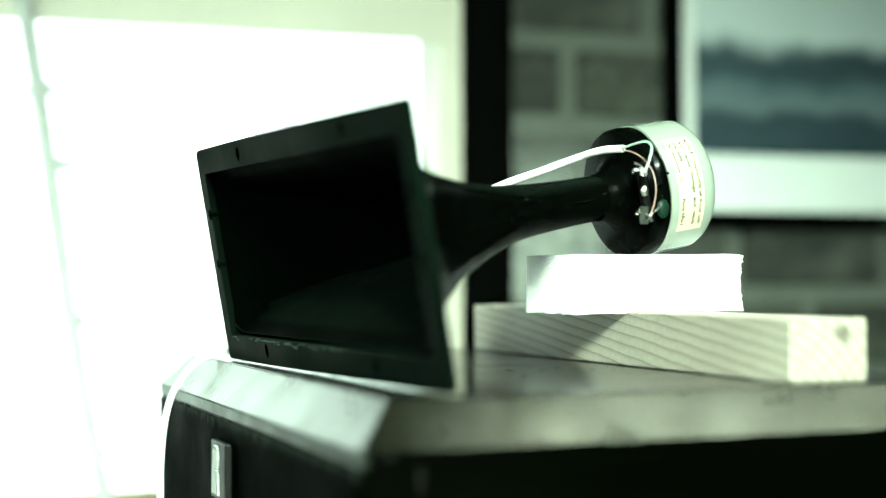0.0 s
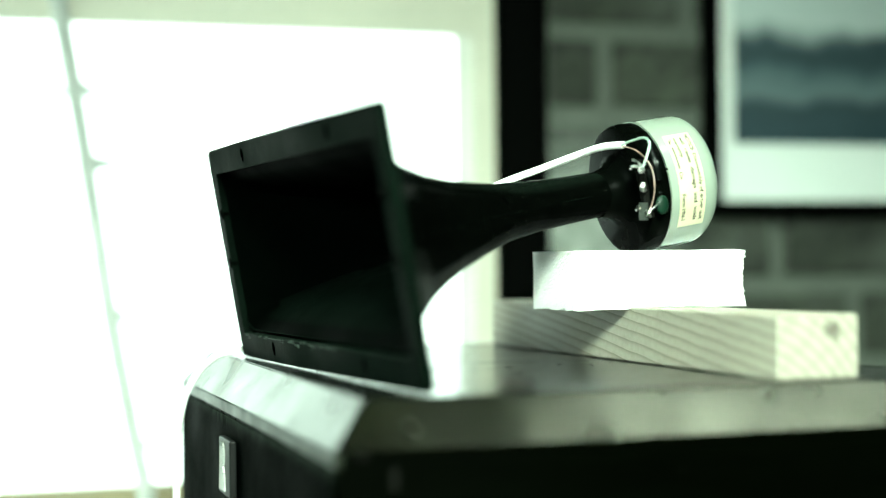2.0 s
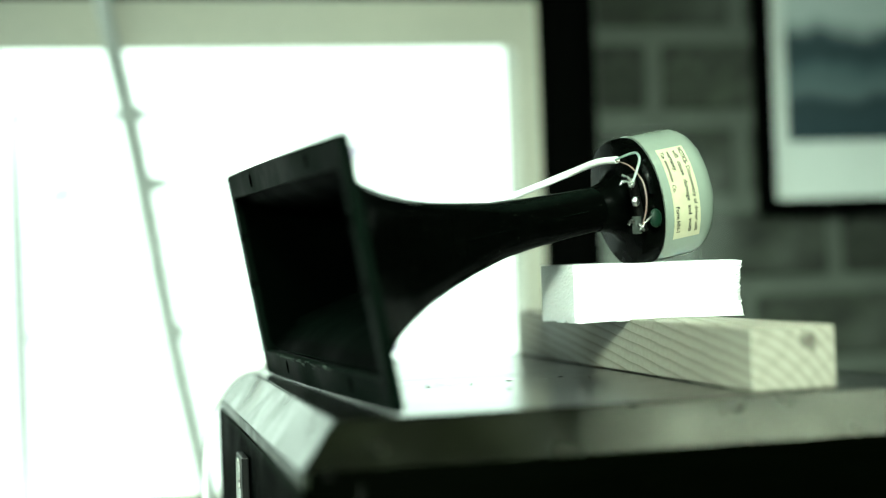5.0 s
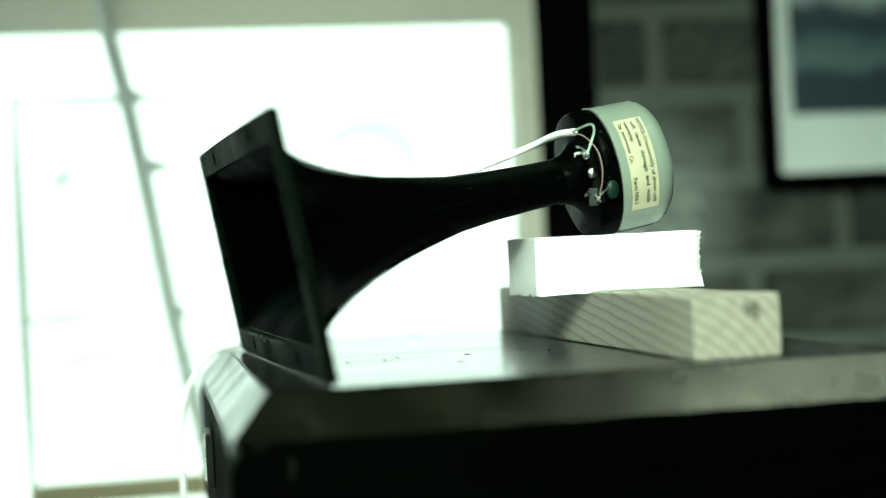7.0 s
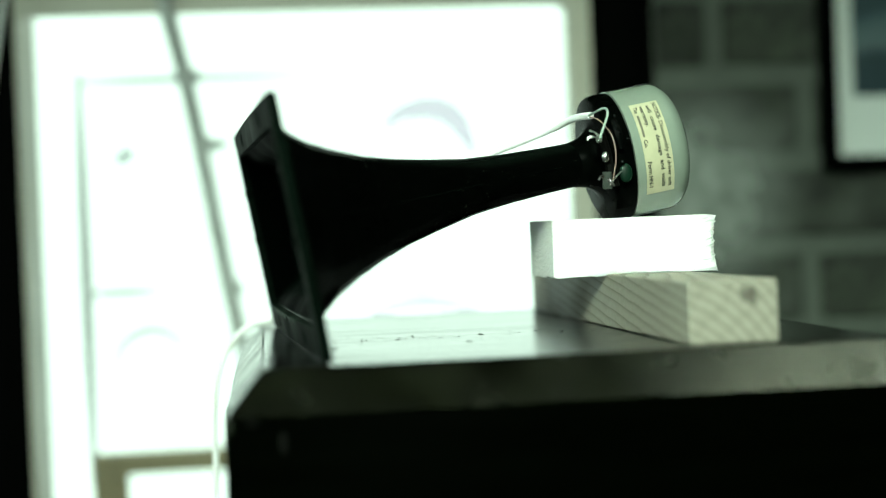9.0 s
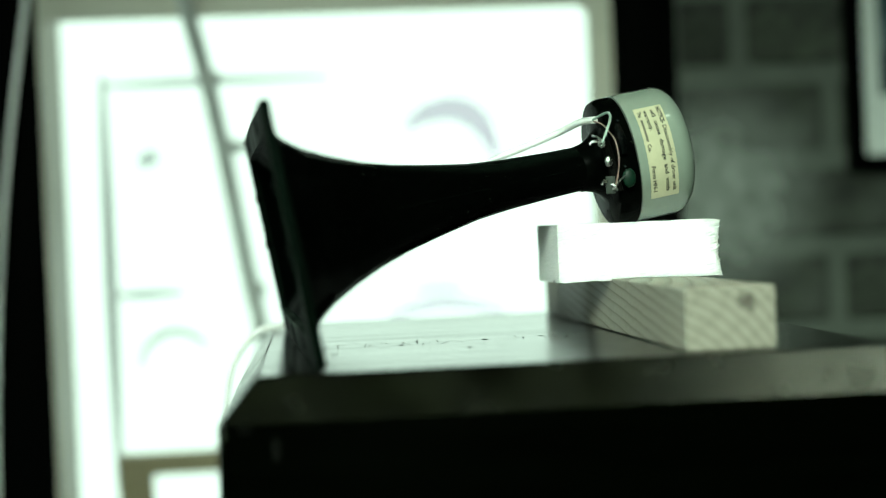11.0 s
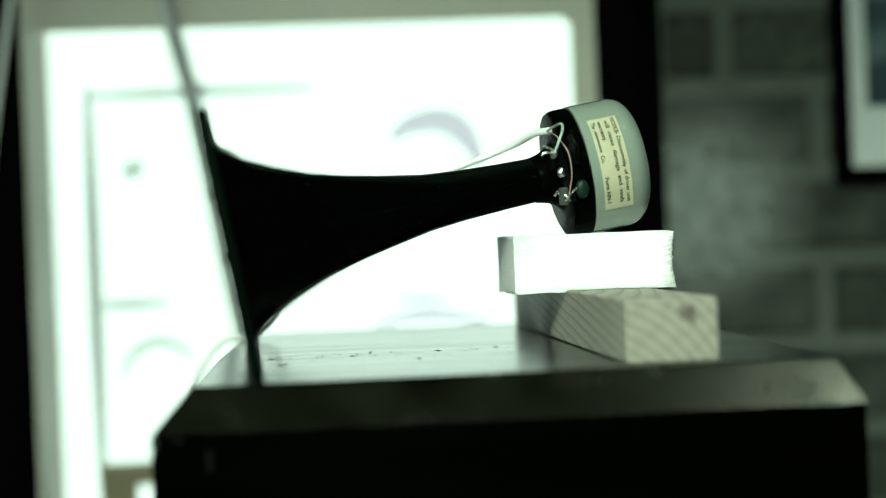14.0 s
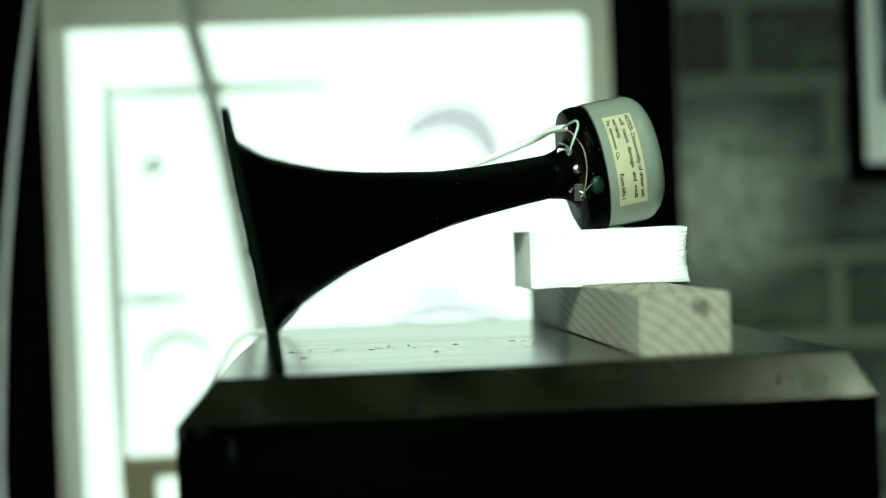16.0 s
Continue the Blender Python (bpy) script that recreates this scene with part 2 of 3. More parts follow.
M_DARK = mat("black_paint", (0.0006, 0.0008, 0.0006), 0.6, var=0.3, scale=6, spec=0.01)
M_BRICK = mat("grey_brick", (0.024, 0.028, 0.020), 0.9, var=0.85, scale=24, fine=110, bump=0.8, random_tone=0.3)
M_MORTAR = mat("pale_mortar", (0.082, 0.092, 0.077), 0.95, var=0.2, scale=20, bump=0.5)
specks(M_BRICK, (0.066, 0.072, 0.062), 11, 0.52, 0.75, 0.7)
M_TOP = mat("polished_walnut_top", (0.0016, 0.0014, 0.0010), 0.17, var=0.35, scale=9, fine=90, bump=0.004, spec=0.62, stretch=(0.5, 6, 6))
specks(M_CAB, (0.012, 0.012, 0.010), 120, 0.70, 0.78, 0.4, (0.5, 1.5, 1))
specks(M_TOP, (0.03, 0.03, 0.025), 120, 0.68, 0.76, 0.6, (0.5, 1.5, 1))
specks(M_PINE, (0.20, 0.18, 0.14), 70, 0.62, 0.75, 0.5, (1, 0.4, 1))
M_WALL = mat("wall_plaster", (0.10, 0.10, 0.09), 0.9, var=0.08, scale=4)
M_FLOOR = mat("floor_boards", (0.05, 0.04, 0.03), 0.5, var=0.3, scale=5, stretch=(1, 12, 1))
M_CEIL = mat("ceiling_grey", (0.045, 0.045, 0.04), 0.9, var=0.05, scale=3)
M_STEM = mat("pale_green_bark", (0.45, 0.47, 0.455), 0.7, var=0.15, scale=40)
M_SILL = mat("brown_stained_wood", (0.20, 0.17, 0.10), 0.5, var=0.2, stretch=(1, 8, 8))
M_MAT = mat("white_mount_board", (0.70, 0.74, 0.71), 0.85, var=0.03)
M_SKYLIGHT = glow("overcast_daylight", (0.98, 1.0, 0.985), 2.2)


# ---- builders ----
def part(name, bm, material, parent=None, label=""):
    me = bpy.data.meshes.new(name)
    bm.to_mesh(me)
    bm.free()
    me.materials.append(material)
    ob = new(name, me)
    if parent is not None:
        ob.parent = parent
    if label:
        tagged(ob, label)
    return ob


def smooth(ob, angle=35):
    for p in ob.data.polygons:
        p.use_smooth = True
    ob.data.set_sharp_from_angle(angle=radians(angle))
    return ob


def box(x0, x1, y0, y1, z0, z1, bevel=0.0, seg=2):
    bm = bmesh.new()
    bmesh.ops.create_cube(bm, size=1)
    for v in bm.verts:
        v.co = Vector((x0 if v.co.x < 0 else x1, y0 if v.co.y < 0 else y1, z0 if v.co.z < 0 else z1))
    if bevel:
        bmesh.ops.bevel(bm, geom=bm.edges[:], offset=bevel, segments=seg, affect="EDGES", profile=0.5)
    return bm


def join(*bms):
    out = bmesh.new()
    for b in bms:
        me = bpy.data.meshes.new("tmp")
        b.to_mesh(me)
        b.free()
        out.from_mesh(me)
        bpy.data.meshes.remove(me)
    return out


def spline(points, n=8):
    """Points on a smooth curve through the given ones."""
    P = [Vector(p) for p in points]
    P = [2 * P[0] - P[1]] + P + [2 * P[-1] - P[-2]]
    out = []
    for i in range(1, len(P) - 2):
        a, b, c, d = P[i - 1:i + 3]
        for k in range(n):
            t = k / n
            out.append(0.5 * (2 * b + (c - a) * t + (2 * a - 5 * b + 4 * c - d) * t * t + (3 * b - a - 3 * c + d) * t ** 3))
    out.append(P[-2])
    return out


def tube(points, radius, sides=10, n=8):
    """A closed tube; radius may be a function of the way along (0 to 1)."""
    P = spline(points, n)
    bm = bmesh.new()
    rings = []
    side = Vector((0.31, 0.27, 0.91))
    for i, p in enumerate(P):
        d = (P[min(i + 1, len(P) - 1)] - P[max(i - 1, 0)]).normalized()
        u = (side - d * side.dot(d)).normalized()
        side = u
        v = d.cross(u)
        r = radius(i / (len(P) - 1)) if callable(radius) else radius
        rings.append([bm.verts.new(p + r * (math.cos(a) * u + math.sin(a) * v)) for a in (2 * math.pi * k / sides for k in range(sides))])
    for a, b in zip(rings, rings[1:]):
        for k in range(sides):
            bm.faces.new((a[k], a[(k + 1) % sides], b[(k + 1) % sides], b[k]))
    bm.faces.new(rings[0][::-1])
    bm.faces.new(rings[-1])
    bmesh.ops.recalc_face_normals(bm, faces=bm.faces[:])
    return bm


def lathe_x(profile, sides=48):
    """A turned body about the x axis from (x, radius) pairs; ends on the axis are closed."""
    bm = bmesh.new()
    rings = []
    for x, r in profile:
        if r < 1e-6:
            rings.append([bm.verts.new((x, 0, 0))])
        else:
            rings.append([bm.verts.new((x, r * math.cos(2 * math.pi * k / sides), r * math.sin(2 * math.pi * k / sides))) for k in range(sides)])
    for a, b in zip(rings, rings[1:]):
        for k in range(sides):
            j = (k + 1) % sides
            if len(a) == 1:
                bm.faces.new((a[0], b[k], b[j]))
            elif len(b) == 1:
                bm.faces.new((a[k], a[j], b[0]))
            else:
                bm.faces.new((a[k], a[j], b[j], b[k]))
    bmesh.ops.recalc_face_normals(bm, faces=bm.faces[:])
    return bm


def empty(name, m):
    ob = new(name)
    ob.empty_display_size = 0.05
    ob.matrix_world = m
    return ob


# ---- the room ----
WY = 0.87          # face of the window wall
WYB = 0.93         # face of the brick wall, set back
floor = tagged(part("floor", box(-2.6, 3.0, -3.0, WY + 0.13, -0.1, 0.0), M_FLOOR), "dark worn wooden floor", "floor", kind="structure")
ceiling = tagged(part("ceiling", box(-2.6, 3.0, -3.0, WY + 0.13, 2.4, 2.5), M_CEIL), "plain dim grey ceiling", "ceiling", kind="structure")
tagged(part("wall_south", box(-2.6, 3.0, -3.1, -3.0, 0, 2.4), M_WALL), "plain grey plaster wall", "wall", kind="structure")
tagged(part("wall_west", box(-2.7, -2.6, -3.0, WY + 0.13, 0, 2.4), M_WALL), "plain grey plaster wall", "wall", kind="structure")
tagged(part("wall_east", box(3.0, 3.1, -3.0, WY + 0.13, 0, 2.4), M_WALL), "plain grey plaster wall", "wall", kind="structure")
OX0, OX1, OZ0, OZ1 = -0.262, 0.385, 0.42, 1.180
tagged(part("wall_north", join(
    box(-2.6, OX0, WY, WY + 0.13, 0, 2.4), box(OX0, OX1, WY, WY + 0.13, OZ1, 2.4),
    box(OX0, OX1, WY, WY + 0.13, 0, OZ0), box(OX1, 0.430, WY - 0.012, WY + 0.13, 0, 2.4), box(0.430, 0.474, WYB - 0.006, WY + 0.13, 0, 2.4)), M_DARK),
    "black painted wall around the window", "wall", kind="structure")
brick_wall = tagged(part("wall_north_brick", box(0.474, 3.0, WYB + 0.006, WY + 0.13, 0, 2.4), M_MORTAR),
                    "grey brick wall with pale mortar joints", "wall", kind="structure")


def rounded_frame(x0, x1, z0, z1, r, border, y0, y1):
    """A flat frame with rounded inner corners."""
    bm = bmesh.new()
    n = 8
    inner, outer = [], []
    for cx, cz, ox, oz, a0 in ((x1 - r, z1 - r, x1 + border[0], z1 + border[1], 0), (x0 + r, z1 - r, x0 - border[2], z1 + border[1], 90),
                               (x0 + r, z0 + r, x0 - border[2], z0 - border[3], 180), (x1 - r, z0 + r, x1 + border[0], z0 - border[3], 270)):
        for k in range(n + 1):
            a = radians(a0 + 90 * k / n)
            inner.append((cx + r * math.cos(a), cz + r * math.sin(a)))
            outer.append((ox, oz))
    loops = []
    for pts, y in ((inner, y0), (outer, y0), (outer, y1), (inner, y1)):
        loops.append([bm.verts.new((x, y, z)) for x, z in pts])
    m = len(inner)
    for a, b in zip(loops, loops[1:] + loops[:1]):
        for k in range(m):
            bm.faces.new((a[k], a[(k + 1) % m], b[(k + 1) % m], b[k]))
    bmesh.ops.remove_doubles(bm, verts=bm.verts[:], dist=1e-5)
    bmesh.ops.recalc_face_normals(bm, faces=bm.faces[:])
    return bm


window = tagged(empty("window_1", pose(0.06, WY, 0.42)), "bright window with a beige rounded frame", "window", kind="structure")


def in_window(name, bm, material, label=""):
    ob = part(name, bm, material, window, label)
    ob.matrix_parent_inverse = window.matrix_world.inverted()
    return ob


in_window("window_frame", rounded_frame(-0.258, 0.360, 0.435, 1.128, 0.014, (0.025, 0.052, 0.004, 0.015), WY - 0.004, WY + 0.014), M_TRIM, "beige painted frame with rounded inner corners")
in_window("pane", box(-0.262, 0.385, WY + 0.100, WY + 0.104, 0.42, 1.18), film_mat("clear_glass", (0.9, 1, 0.95), 0.03)).visible_shadow = False
in_window("rail", box(-0.206, 0.385, WY + 0.075, WY + 0.094, 0.602, 0.627, 0.003), M_SILL, "brown stained cross rail")
in_window("stile", box(-0.206, -0.166, WY + 0.075, WY + 0.094, 0.42, 0.6015, 0.003), M_SILL)
for x0, x1, z0, z1 in ((0.3805, 0.3846, 0.4205, 1.1795), (-0.2616, -0.2575, 0.4205, 1.1795), (-0.2570, 0.3800, 1.1755, 1.1796), (-0.2570, 0.3800, 0.4204, 0.4245)):
    in_window("reveal_lining", box(x0, x1, WY + 0.0145, WY + 0.128, z0, z1), M_TRIM, "beige painted reveal")
backdrop = tagged(part("backdrop", box(-6, 6, 3.5, 3.52, -3, 5), M_SKYLIGHT), "bright overexposed daylight outside", "backdrop", kind="structure")

# picture on the brick wall
picture = tagged(empty("framed_picture", pose(0.677, WYB - 0.002, 0.925)), "framed landscape print with white mount and black frame", "picture")
FX, FZ = 0.63, 0.47
part("frame", join(box(0, FX, -0.022, 0, 0, 0.018, 0.002), box(0, FX, -0.022, 0, FZ - 0.018, FZ, 0.002),
                   box(0, 0.018, -0.0215, 0, 0.018, FZ - 0.018), box(FX - 0.018, FX, -0.0215, 0, 0.018, FZ - 0.018)), M_DARK, picture, "black wooden frame")
part("mount", box(0.018, FX - 0.018, -0.010, -0.002, 0.018, FZ - 0.018), M_MAT, picture, "white mount board")


def print_mat():
    """A far tree line over water under a pale sky, in blue-grey tones."""
    m = mat("landscape_print", (0.06, 0.09, 0.10), 0.6, var=0.5, scale=22, bump=0.0, fine=60)
    nt = m.node_tree
    N, L = nt.nodes, nt.links
    b = N["Principled BSDF"]
    old = b.inputs["Base Color"].links[0].from_socket
    co = N.new("ShaderNodeTexCoord")
    sep = N.new("ShaderNodeSeparateXYZ")
    L.new(co.outputs["Object"], sep.inputs[0])
    nz = N.new("ShaderNodeTexNoise")
    nz.inputs["Scale"].default_value = 14
    L.new(co.outputs["Object"], nz.inputs[0])
    ma = N.new("ShaderNodeMath")
    ma.operation = "MULTIPLY_ADD"
    ma.inputs[1].default_value = -0.06
    L.new(nz.outputs[0], ma.inputs[0])
    L.new(sep.outputs["Z"], ma.inputs[2])
    rp = N.new("ShaderNodeValToRGB")
    e = rp.color_ramp.elements
    e[0].position, e[0].color = 0.0, (0.012, 0.03, 0.04, 1)
    e[1].position, e[1].color = 1.0, (0.55, 0.62, 0.62, 1)
    for p, c in ((0.03, (0.009, 0.024, 0.031, 1)), (0.06, (0.115, 0.155, 0.165, 1)), (0.11, (0.075, 0.115, 0.125, 1)), (0.15, (0.015, 0.034, 0.043, 1)),
                 (0.195, (0.018, 0.038, 0.048, 1)), (0.240, (0.52, 0.59, 0.58, 1))):
        k = e.new(p)
        k.color = c
    sc = N.new("ShaderNodeMath")
    sc.operation = "MULTIPLY"
    sc.inputs[1].default_value = 2.0
    L.new(ma.outputs[0], sc.inputs[0])
    L.new(sc.outputs[0], rp.inputs[0])
    mx = N.new("ShaderNodeMix")
    mx.data_type = "RGBA"
    mx.inputs[0].default_value = 0.14
    L.new(rp.outputs[0], mx.inputs[6])
    L.new(old, mx.inputs[7])
    L.new(mx.outputs[2], b.inputs["Base Color"])
    return m


pr = part("print", box(0, FX - 0.08, -0.002, 0, 0, FZ - 0.150), print_mat(), picture, "blue-grey landscape with a tree line")
pr.location = (0.041, -0.0105, 0.090)

# ---- loudspeaker cabinet ----
TOP = 0.8
CX, CY, CH, CR = 0.375, 0.497, 0.021, 0.010
cab = tagged(empty("loudspeaker_cabinet", pose(0, 0, 0)), "dark wood loudspeaker cabinet with chamfered top edges", "loudspeaker")


def chamfered_body():
    bm = bmesh.new()
    loops = []
    for z, o, r in ((0.0, CH, CR), (TOP - 0.0237, CH, CR), (TOP - 0.0012, 0.0, 0.0)):
        loops.append([bm.verts.new(p) for p in ((-o, -o, z), (CX + r, -o, z), (CX + r, CY + o, z), (-o, CY + o, z))])
    for a, b in zip(loops, loops[1:]):
        for k in range(4):
            bm.faces.new((a[k], a[(k + 1) % 4], b[(k + 1) % 4], b[k]))
    bm.faces.new(loops[0][::-1])
    bm.faces.new(loops[-1])
    bmesh.ops.bevel(bm, geom=bm.edges[:], offset=0.0018, segments=2, affect="EDGES", profile=0.5)
    return bm


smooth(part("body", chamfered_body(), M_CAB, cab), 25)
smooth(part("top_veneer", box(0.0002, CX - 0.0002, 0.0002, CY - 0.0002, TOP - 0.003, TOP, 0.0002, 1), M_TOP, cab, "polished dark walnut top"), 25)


def edge_band(a0, a1, b0, b1):
    """A thin satin strip laid on a chamfer: upper edge a0-a1, lower edge b0-b1."""
    a0, a1, b0, b1 = (Vector(p) for p in (a0, a1, b0, b1))
    n = (a1 - a0).cross(b0 - a0).normalized()
    if n.z < 0:
        n = -n
    bm = bmesh.new()
    k = 24
    rows = []
    for i in range(k + 1):
        t = i / k
        up, lo = a0.lerp(a1, t), b0.lerp(b1, t)
        wob = 0.0003 * noise.noise(Vector((t * 9, a0.x * 30, a0.y * 30)))
        rows.append([bm.verts.new(up - n * 0.001), bm.verts.new(up + n * (0.0008 + wob)), bm.verts.new(lo + n * (0.0008 + wob)), bm.verts.new(lo - n * 0.001)])
    for p, q in zip(rows, rows[1:]):
        for c in range(3):
            bm.faces.new((p[c], p[c + 1], q[c + 1], q[c]))
    bmesh.ops.recalc_face_normals(bm, faces=bm.faces[:])
    return bm


ZL, MI = TOP - 0.0262, 0.0003
for a0, a1, b0, b1 in (((MI, -0.0006, TOP - 0.0012), (CX - MI, -0.0006, TOP - 0.0012), (-CH + MI, -CH - 0.0006, ZL + 0.001), (CX + CR - MI, -CH - 0.0006, ZL + 0.001)),
                       ((-0.0006, MI, TOP - 0.0012), (-0.0006, CY - MI, TOP - 0.0012), (-CH - 0.0006, -CH + MI, ZL + 0.001), (-CH - 0.0006, CY + CH - MI, ZL + 0.001)),
                       ((CX + 0.0006, MI, TOP - 0.0012), (CX + 0.0006, CY - MI, TOP - 0.0012), (CX + CR + 0.0006, -CH + MI, ZL + 0.001), (CX + CR + 0.0006, CY + CH - MI, ZL + 0.001))):
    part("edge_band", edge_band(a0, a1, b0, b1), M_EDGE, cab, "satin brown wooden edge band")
part("edge_lip", box(-CH - 0.0014, -CH + 0.0030, -CH - 0.0004, CY + CH, TOP - 0.0333, TOP - 0.0255, 0.0008), M_RAIL, cab, "narrow satin brown rail under the chamfer")
part("front_panel", box(-CH - 0.0020, -CH - 0.0003, -CH + 0.004, CY + CH - 0.004, 0.03, TOP - 0.0350, 0.0008), M_GRILLE, cab, "black painted front panel with worn upper edge")
BX = -CH - 0.002
badge = part("badge", box(BX - 0.005, BX, 0.256, 0.298, 0.712, 0.751, 0.001), M_BADGE, cab, "dark square badge with silver emblem")


def emblem():
    """Slanting and upright silver strokes, joined at the top, with a bowl and a leg."""
    strokes = (((0.2900, 0.7150), (0.2858, 0.7478)), ((0.2820, 0.7150), (0.2822, 0.7478)), ((0.2868, 0.7470), (0.2770, 0.7470)),
               ((0.2790, 0.7478), (0.2745, 0.7450), (0.2735, 0.7400), (0.2752, 0.7340), (0.2790, 0.7318)), ((0.2780, 0.7320), (0.2742, 0.7270), (0.2724, 0.7150)))
    out = []
    for line in strokes:
        for (ya, za), (yb, zb) in zip(line, line[1:]):
            a, b = Vector((0, ya, za)), Vector((0, yb, zb))
            n = Vector((0, za - zb, yb - ya)).normalized() * 0.0010
            bm = bmesh.new()
            low, high = ([bm.verts.new((x, p.y, p.z)) for p in (a - n, b - n, b + n, a + n)] for x in (BX - 0.0048, BX - 0.0064))
            bm.faces.new(low)
            bm.faces.new(high)
            for k in range(4):
                bm.faces.new((low[k], low[(k + 1) % 4], high[(k + 1) % 4], high[k]))
            bmesh.ops.recalc_face_normals(bm, faces=bm.faces[:])
            out.append(bm)
    return join(*out)


part("emblem", emblem(), M_CHROME, badge, "silver emblem")


def crumbs(count, x0, x1, y0, spread):
    """Lint and grit lying on the polished top, and a few hairline nicks."""
    bm = bmesh.new()
    rnd = random.Random(5)
    for i in range(count):
        x, y = rnd.uniform(x0, x1), rnd.gauss(y0, spread)
        long = rnd.uniform(0.0010, 0.0035) if i % 14 == 0 else rnd.uniform(0.0003, 0.0010)
        wide, a = rnd.uniform(0.0002, 0.0005), rnd.gauss(0, 0.35)
        c, s = math.cos(a), math.sin(a)
        base = [bm.verts.new((x + c * u - s * v, y + s * u + c * v, TOP)) for u, v in ((-long, -wide), (long, -wide * 0.6), (long * 0.8, wide), (-long * 0.7, wide * 0.8))]
        tip = bm.verts.new((x, y, TOP + rnd.uniform(0.00015, 0.0005)))
        for k in range(4):
            bm.faces.new((base[k], base[(k + 1) % 4], tip))
    return bm


tagged(part("dust", crumbs(95, 0.016, 0.235, 0.196, 0.016), M_TAG, cab, "scattered dark grit and lint"), kind="stuff")
tagged(part("dust", crumbs(15, 0.03, 0.20, 0.135, 0.012), M_TAG, cab, "scattered dark grit and lint"), kind="stuff")
# a chip in the side and a rubbed spot at the corner
part("chip", box(0.0075, 0.0115, -CH - 0.0009, -CH + 0.001, 0.7540, 0.7660, 0.0006, 1), M_TAG, cab, "small pale chip")
part("chip", box(-0.0110, -0.0040, -CH - 0.0013, -CH + 0.001, 0.7705, 0.7735, 0.0006, 1), M_TAG, cab)

# ---- pine offcut and white block ----
wood = tagged(part("wood_block", box(-0.028, 0.028, 0, 0.452, 0, 0.038, 0.0012), M_PINE), "sawn pine offcut lying on the cabinet", "wood")
wood.matrix_world = pose(0.281, 0.015, TOP + 0.0002, 0, 0, 2.0)

# ---- horn with driver ----
HORN = pose(0.0078, 0.1990, 0.8797, 0, -9.8, 3.8)
horn = tagged(empty("horn_loudspeaker", HORN), "black horn with grey-green driver unit and wired terminals", "horn")


def flange():
    bm = bmesh.new()
    n = 5

    def ring(hw, hh, r, x):
        pts = []
        for sx, sz, a0 in ((1, 1, 0), (-1, 1, 90), (-1, -1, 180), (1, -1, 270)):
            for k in range(n + 1):
                a = radians(a0 + 90 * k / n)
                pts.append(bm.verts.new((x, sx * (hw - r) + r * math.cos(a), sz * (hh - r) + r * math.sin(a) - (0.0010 if sz < 0 else 0.0))))
        return pts
    loops = [ring(0.1830, 0.0610, 0.003, 0.0), ring(0.198, 0.0785, 0.004, 0.0), ring(0.199, 0.0795, 0.005, 0.001), ring(0.199, 0.0795, 0.005, 0.005),
             ring(0.198, 0.0785, 0.004, 0.006), ring(0.1830, 0.0610, 0.003, 0.006)]
    m = len(loops[0])
    for a, b in zip(loops, loops[1:] + loops[:1]):
        for k in range(m):
            bm.faces.new((a[k], a[(k + 1) % m], b[(k + 1) % m], b[k]))
    bmesh.ops.recalc_face_normals(bm, faces=bm.faces[:])
    return bm


smooth(part("flange", flange(), M_MATT, horn, "flat mouth flange with screw holes"), 30)
# way along the axis, half width, half height, roundness
BELL = ((0.000, 0.1880, 0.0660, 0.02), (0.005, 0.1870, 0.0650, 0.03), (0.010, 0.1780, 0.0575, 0.06), (0.022, 0.1560, 0.0500, 0.12), (0.040, 0.130, 0.0425, 0.18), (0.061, 0.106, 0.0355, 0.28),
        (0.085, 0.080, 0.0300, 0.42), (0.110, 0.058, 0.0258, 0.58), (0.142, 0.038, 0.0208, 0.78), (0.170, 0.026, 0.0183, 0.92), (0.200, 0.0185, 0.0168, 1.0), (0.232, 0.0165, 0.0160, 1.0))


def bell(grow):
    """The flared skin: the outside, or the inside by a negative growth."""
    bm = bmesh.new()
    sides = 64
    xs = [b[0] for b in BELL]

    def ring(x, grow):
        w, h, q = (np.interp(x, xs, [b[i] for b in BELL]) for i in (1, 2, 3))
        pts = []
        for k in range(sides):
            a = 2 * math.pi * (k + 0.5) / sides
            c, s = math.cos(a), math.sin(a)
            e = 2.0 + (1 - q) ** 2 * 22
            f = (abs(c) ** e + abs(s) ** e) ** (-1 / e)
            low = 0.965 if s < 0 else 1.0
            pts.append(bm.verts.new((x, (w + grow) * c * f, (h * low + grow) * s * f)))
        return pts
    steps = [0.0035 + 0.2285 * (i / 48) ** 1.35 for i in range(49)]
    rows = [ring(x, grow) for x in steps]
    for a, b in zip(rows, rows[1:]):
        for k in range(sides):
            bm.faces.new((a[k], a[(k + 1) % sides], b[(k + 1) % sides], b[k]))
    bmesh.ops.recalc_face_normals(bm, faces=bm.faces[:])
    if grow < 0:
        bmesh.ops.reverse_faces(bm, faces=bm.faces[:])
    return bm


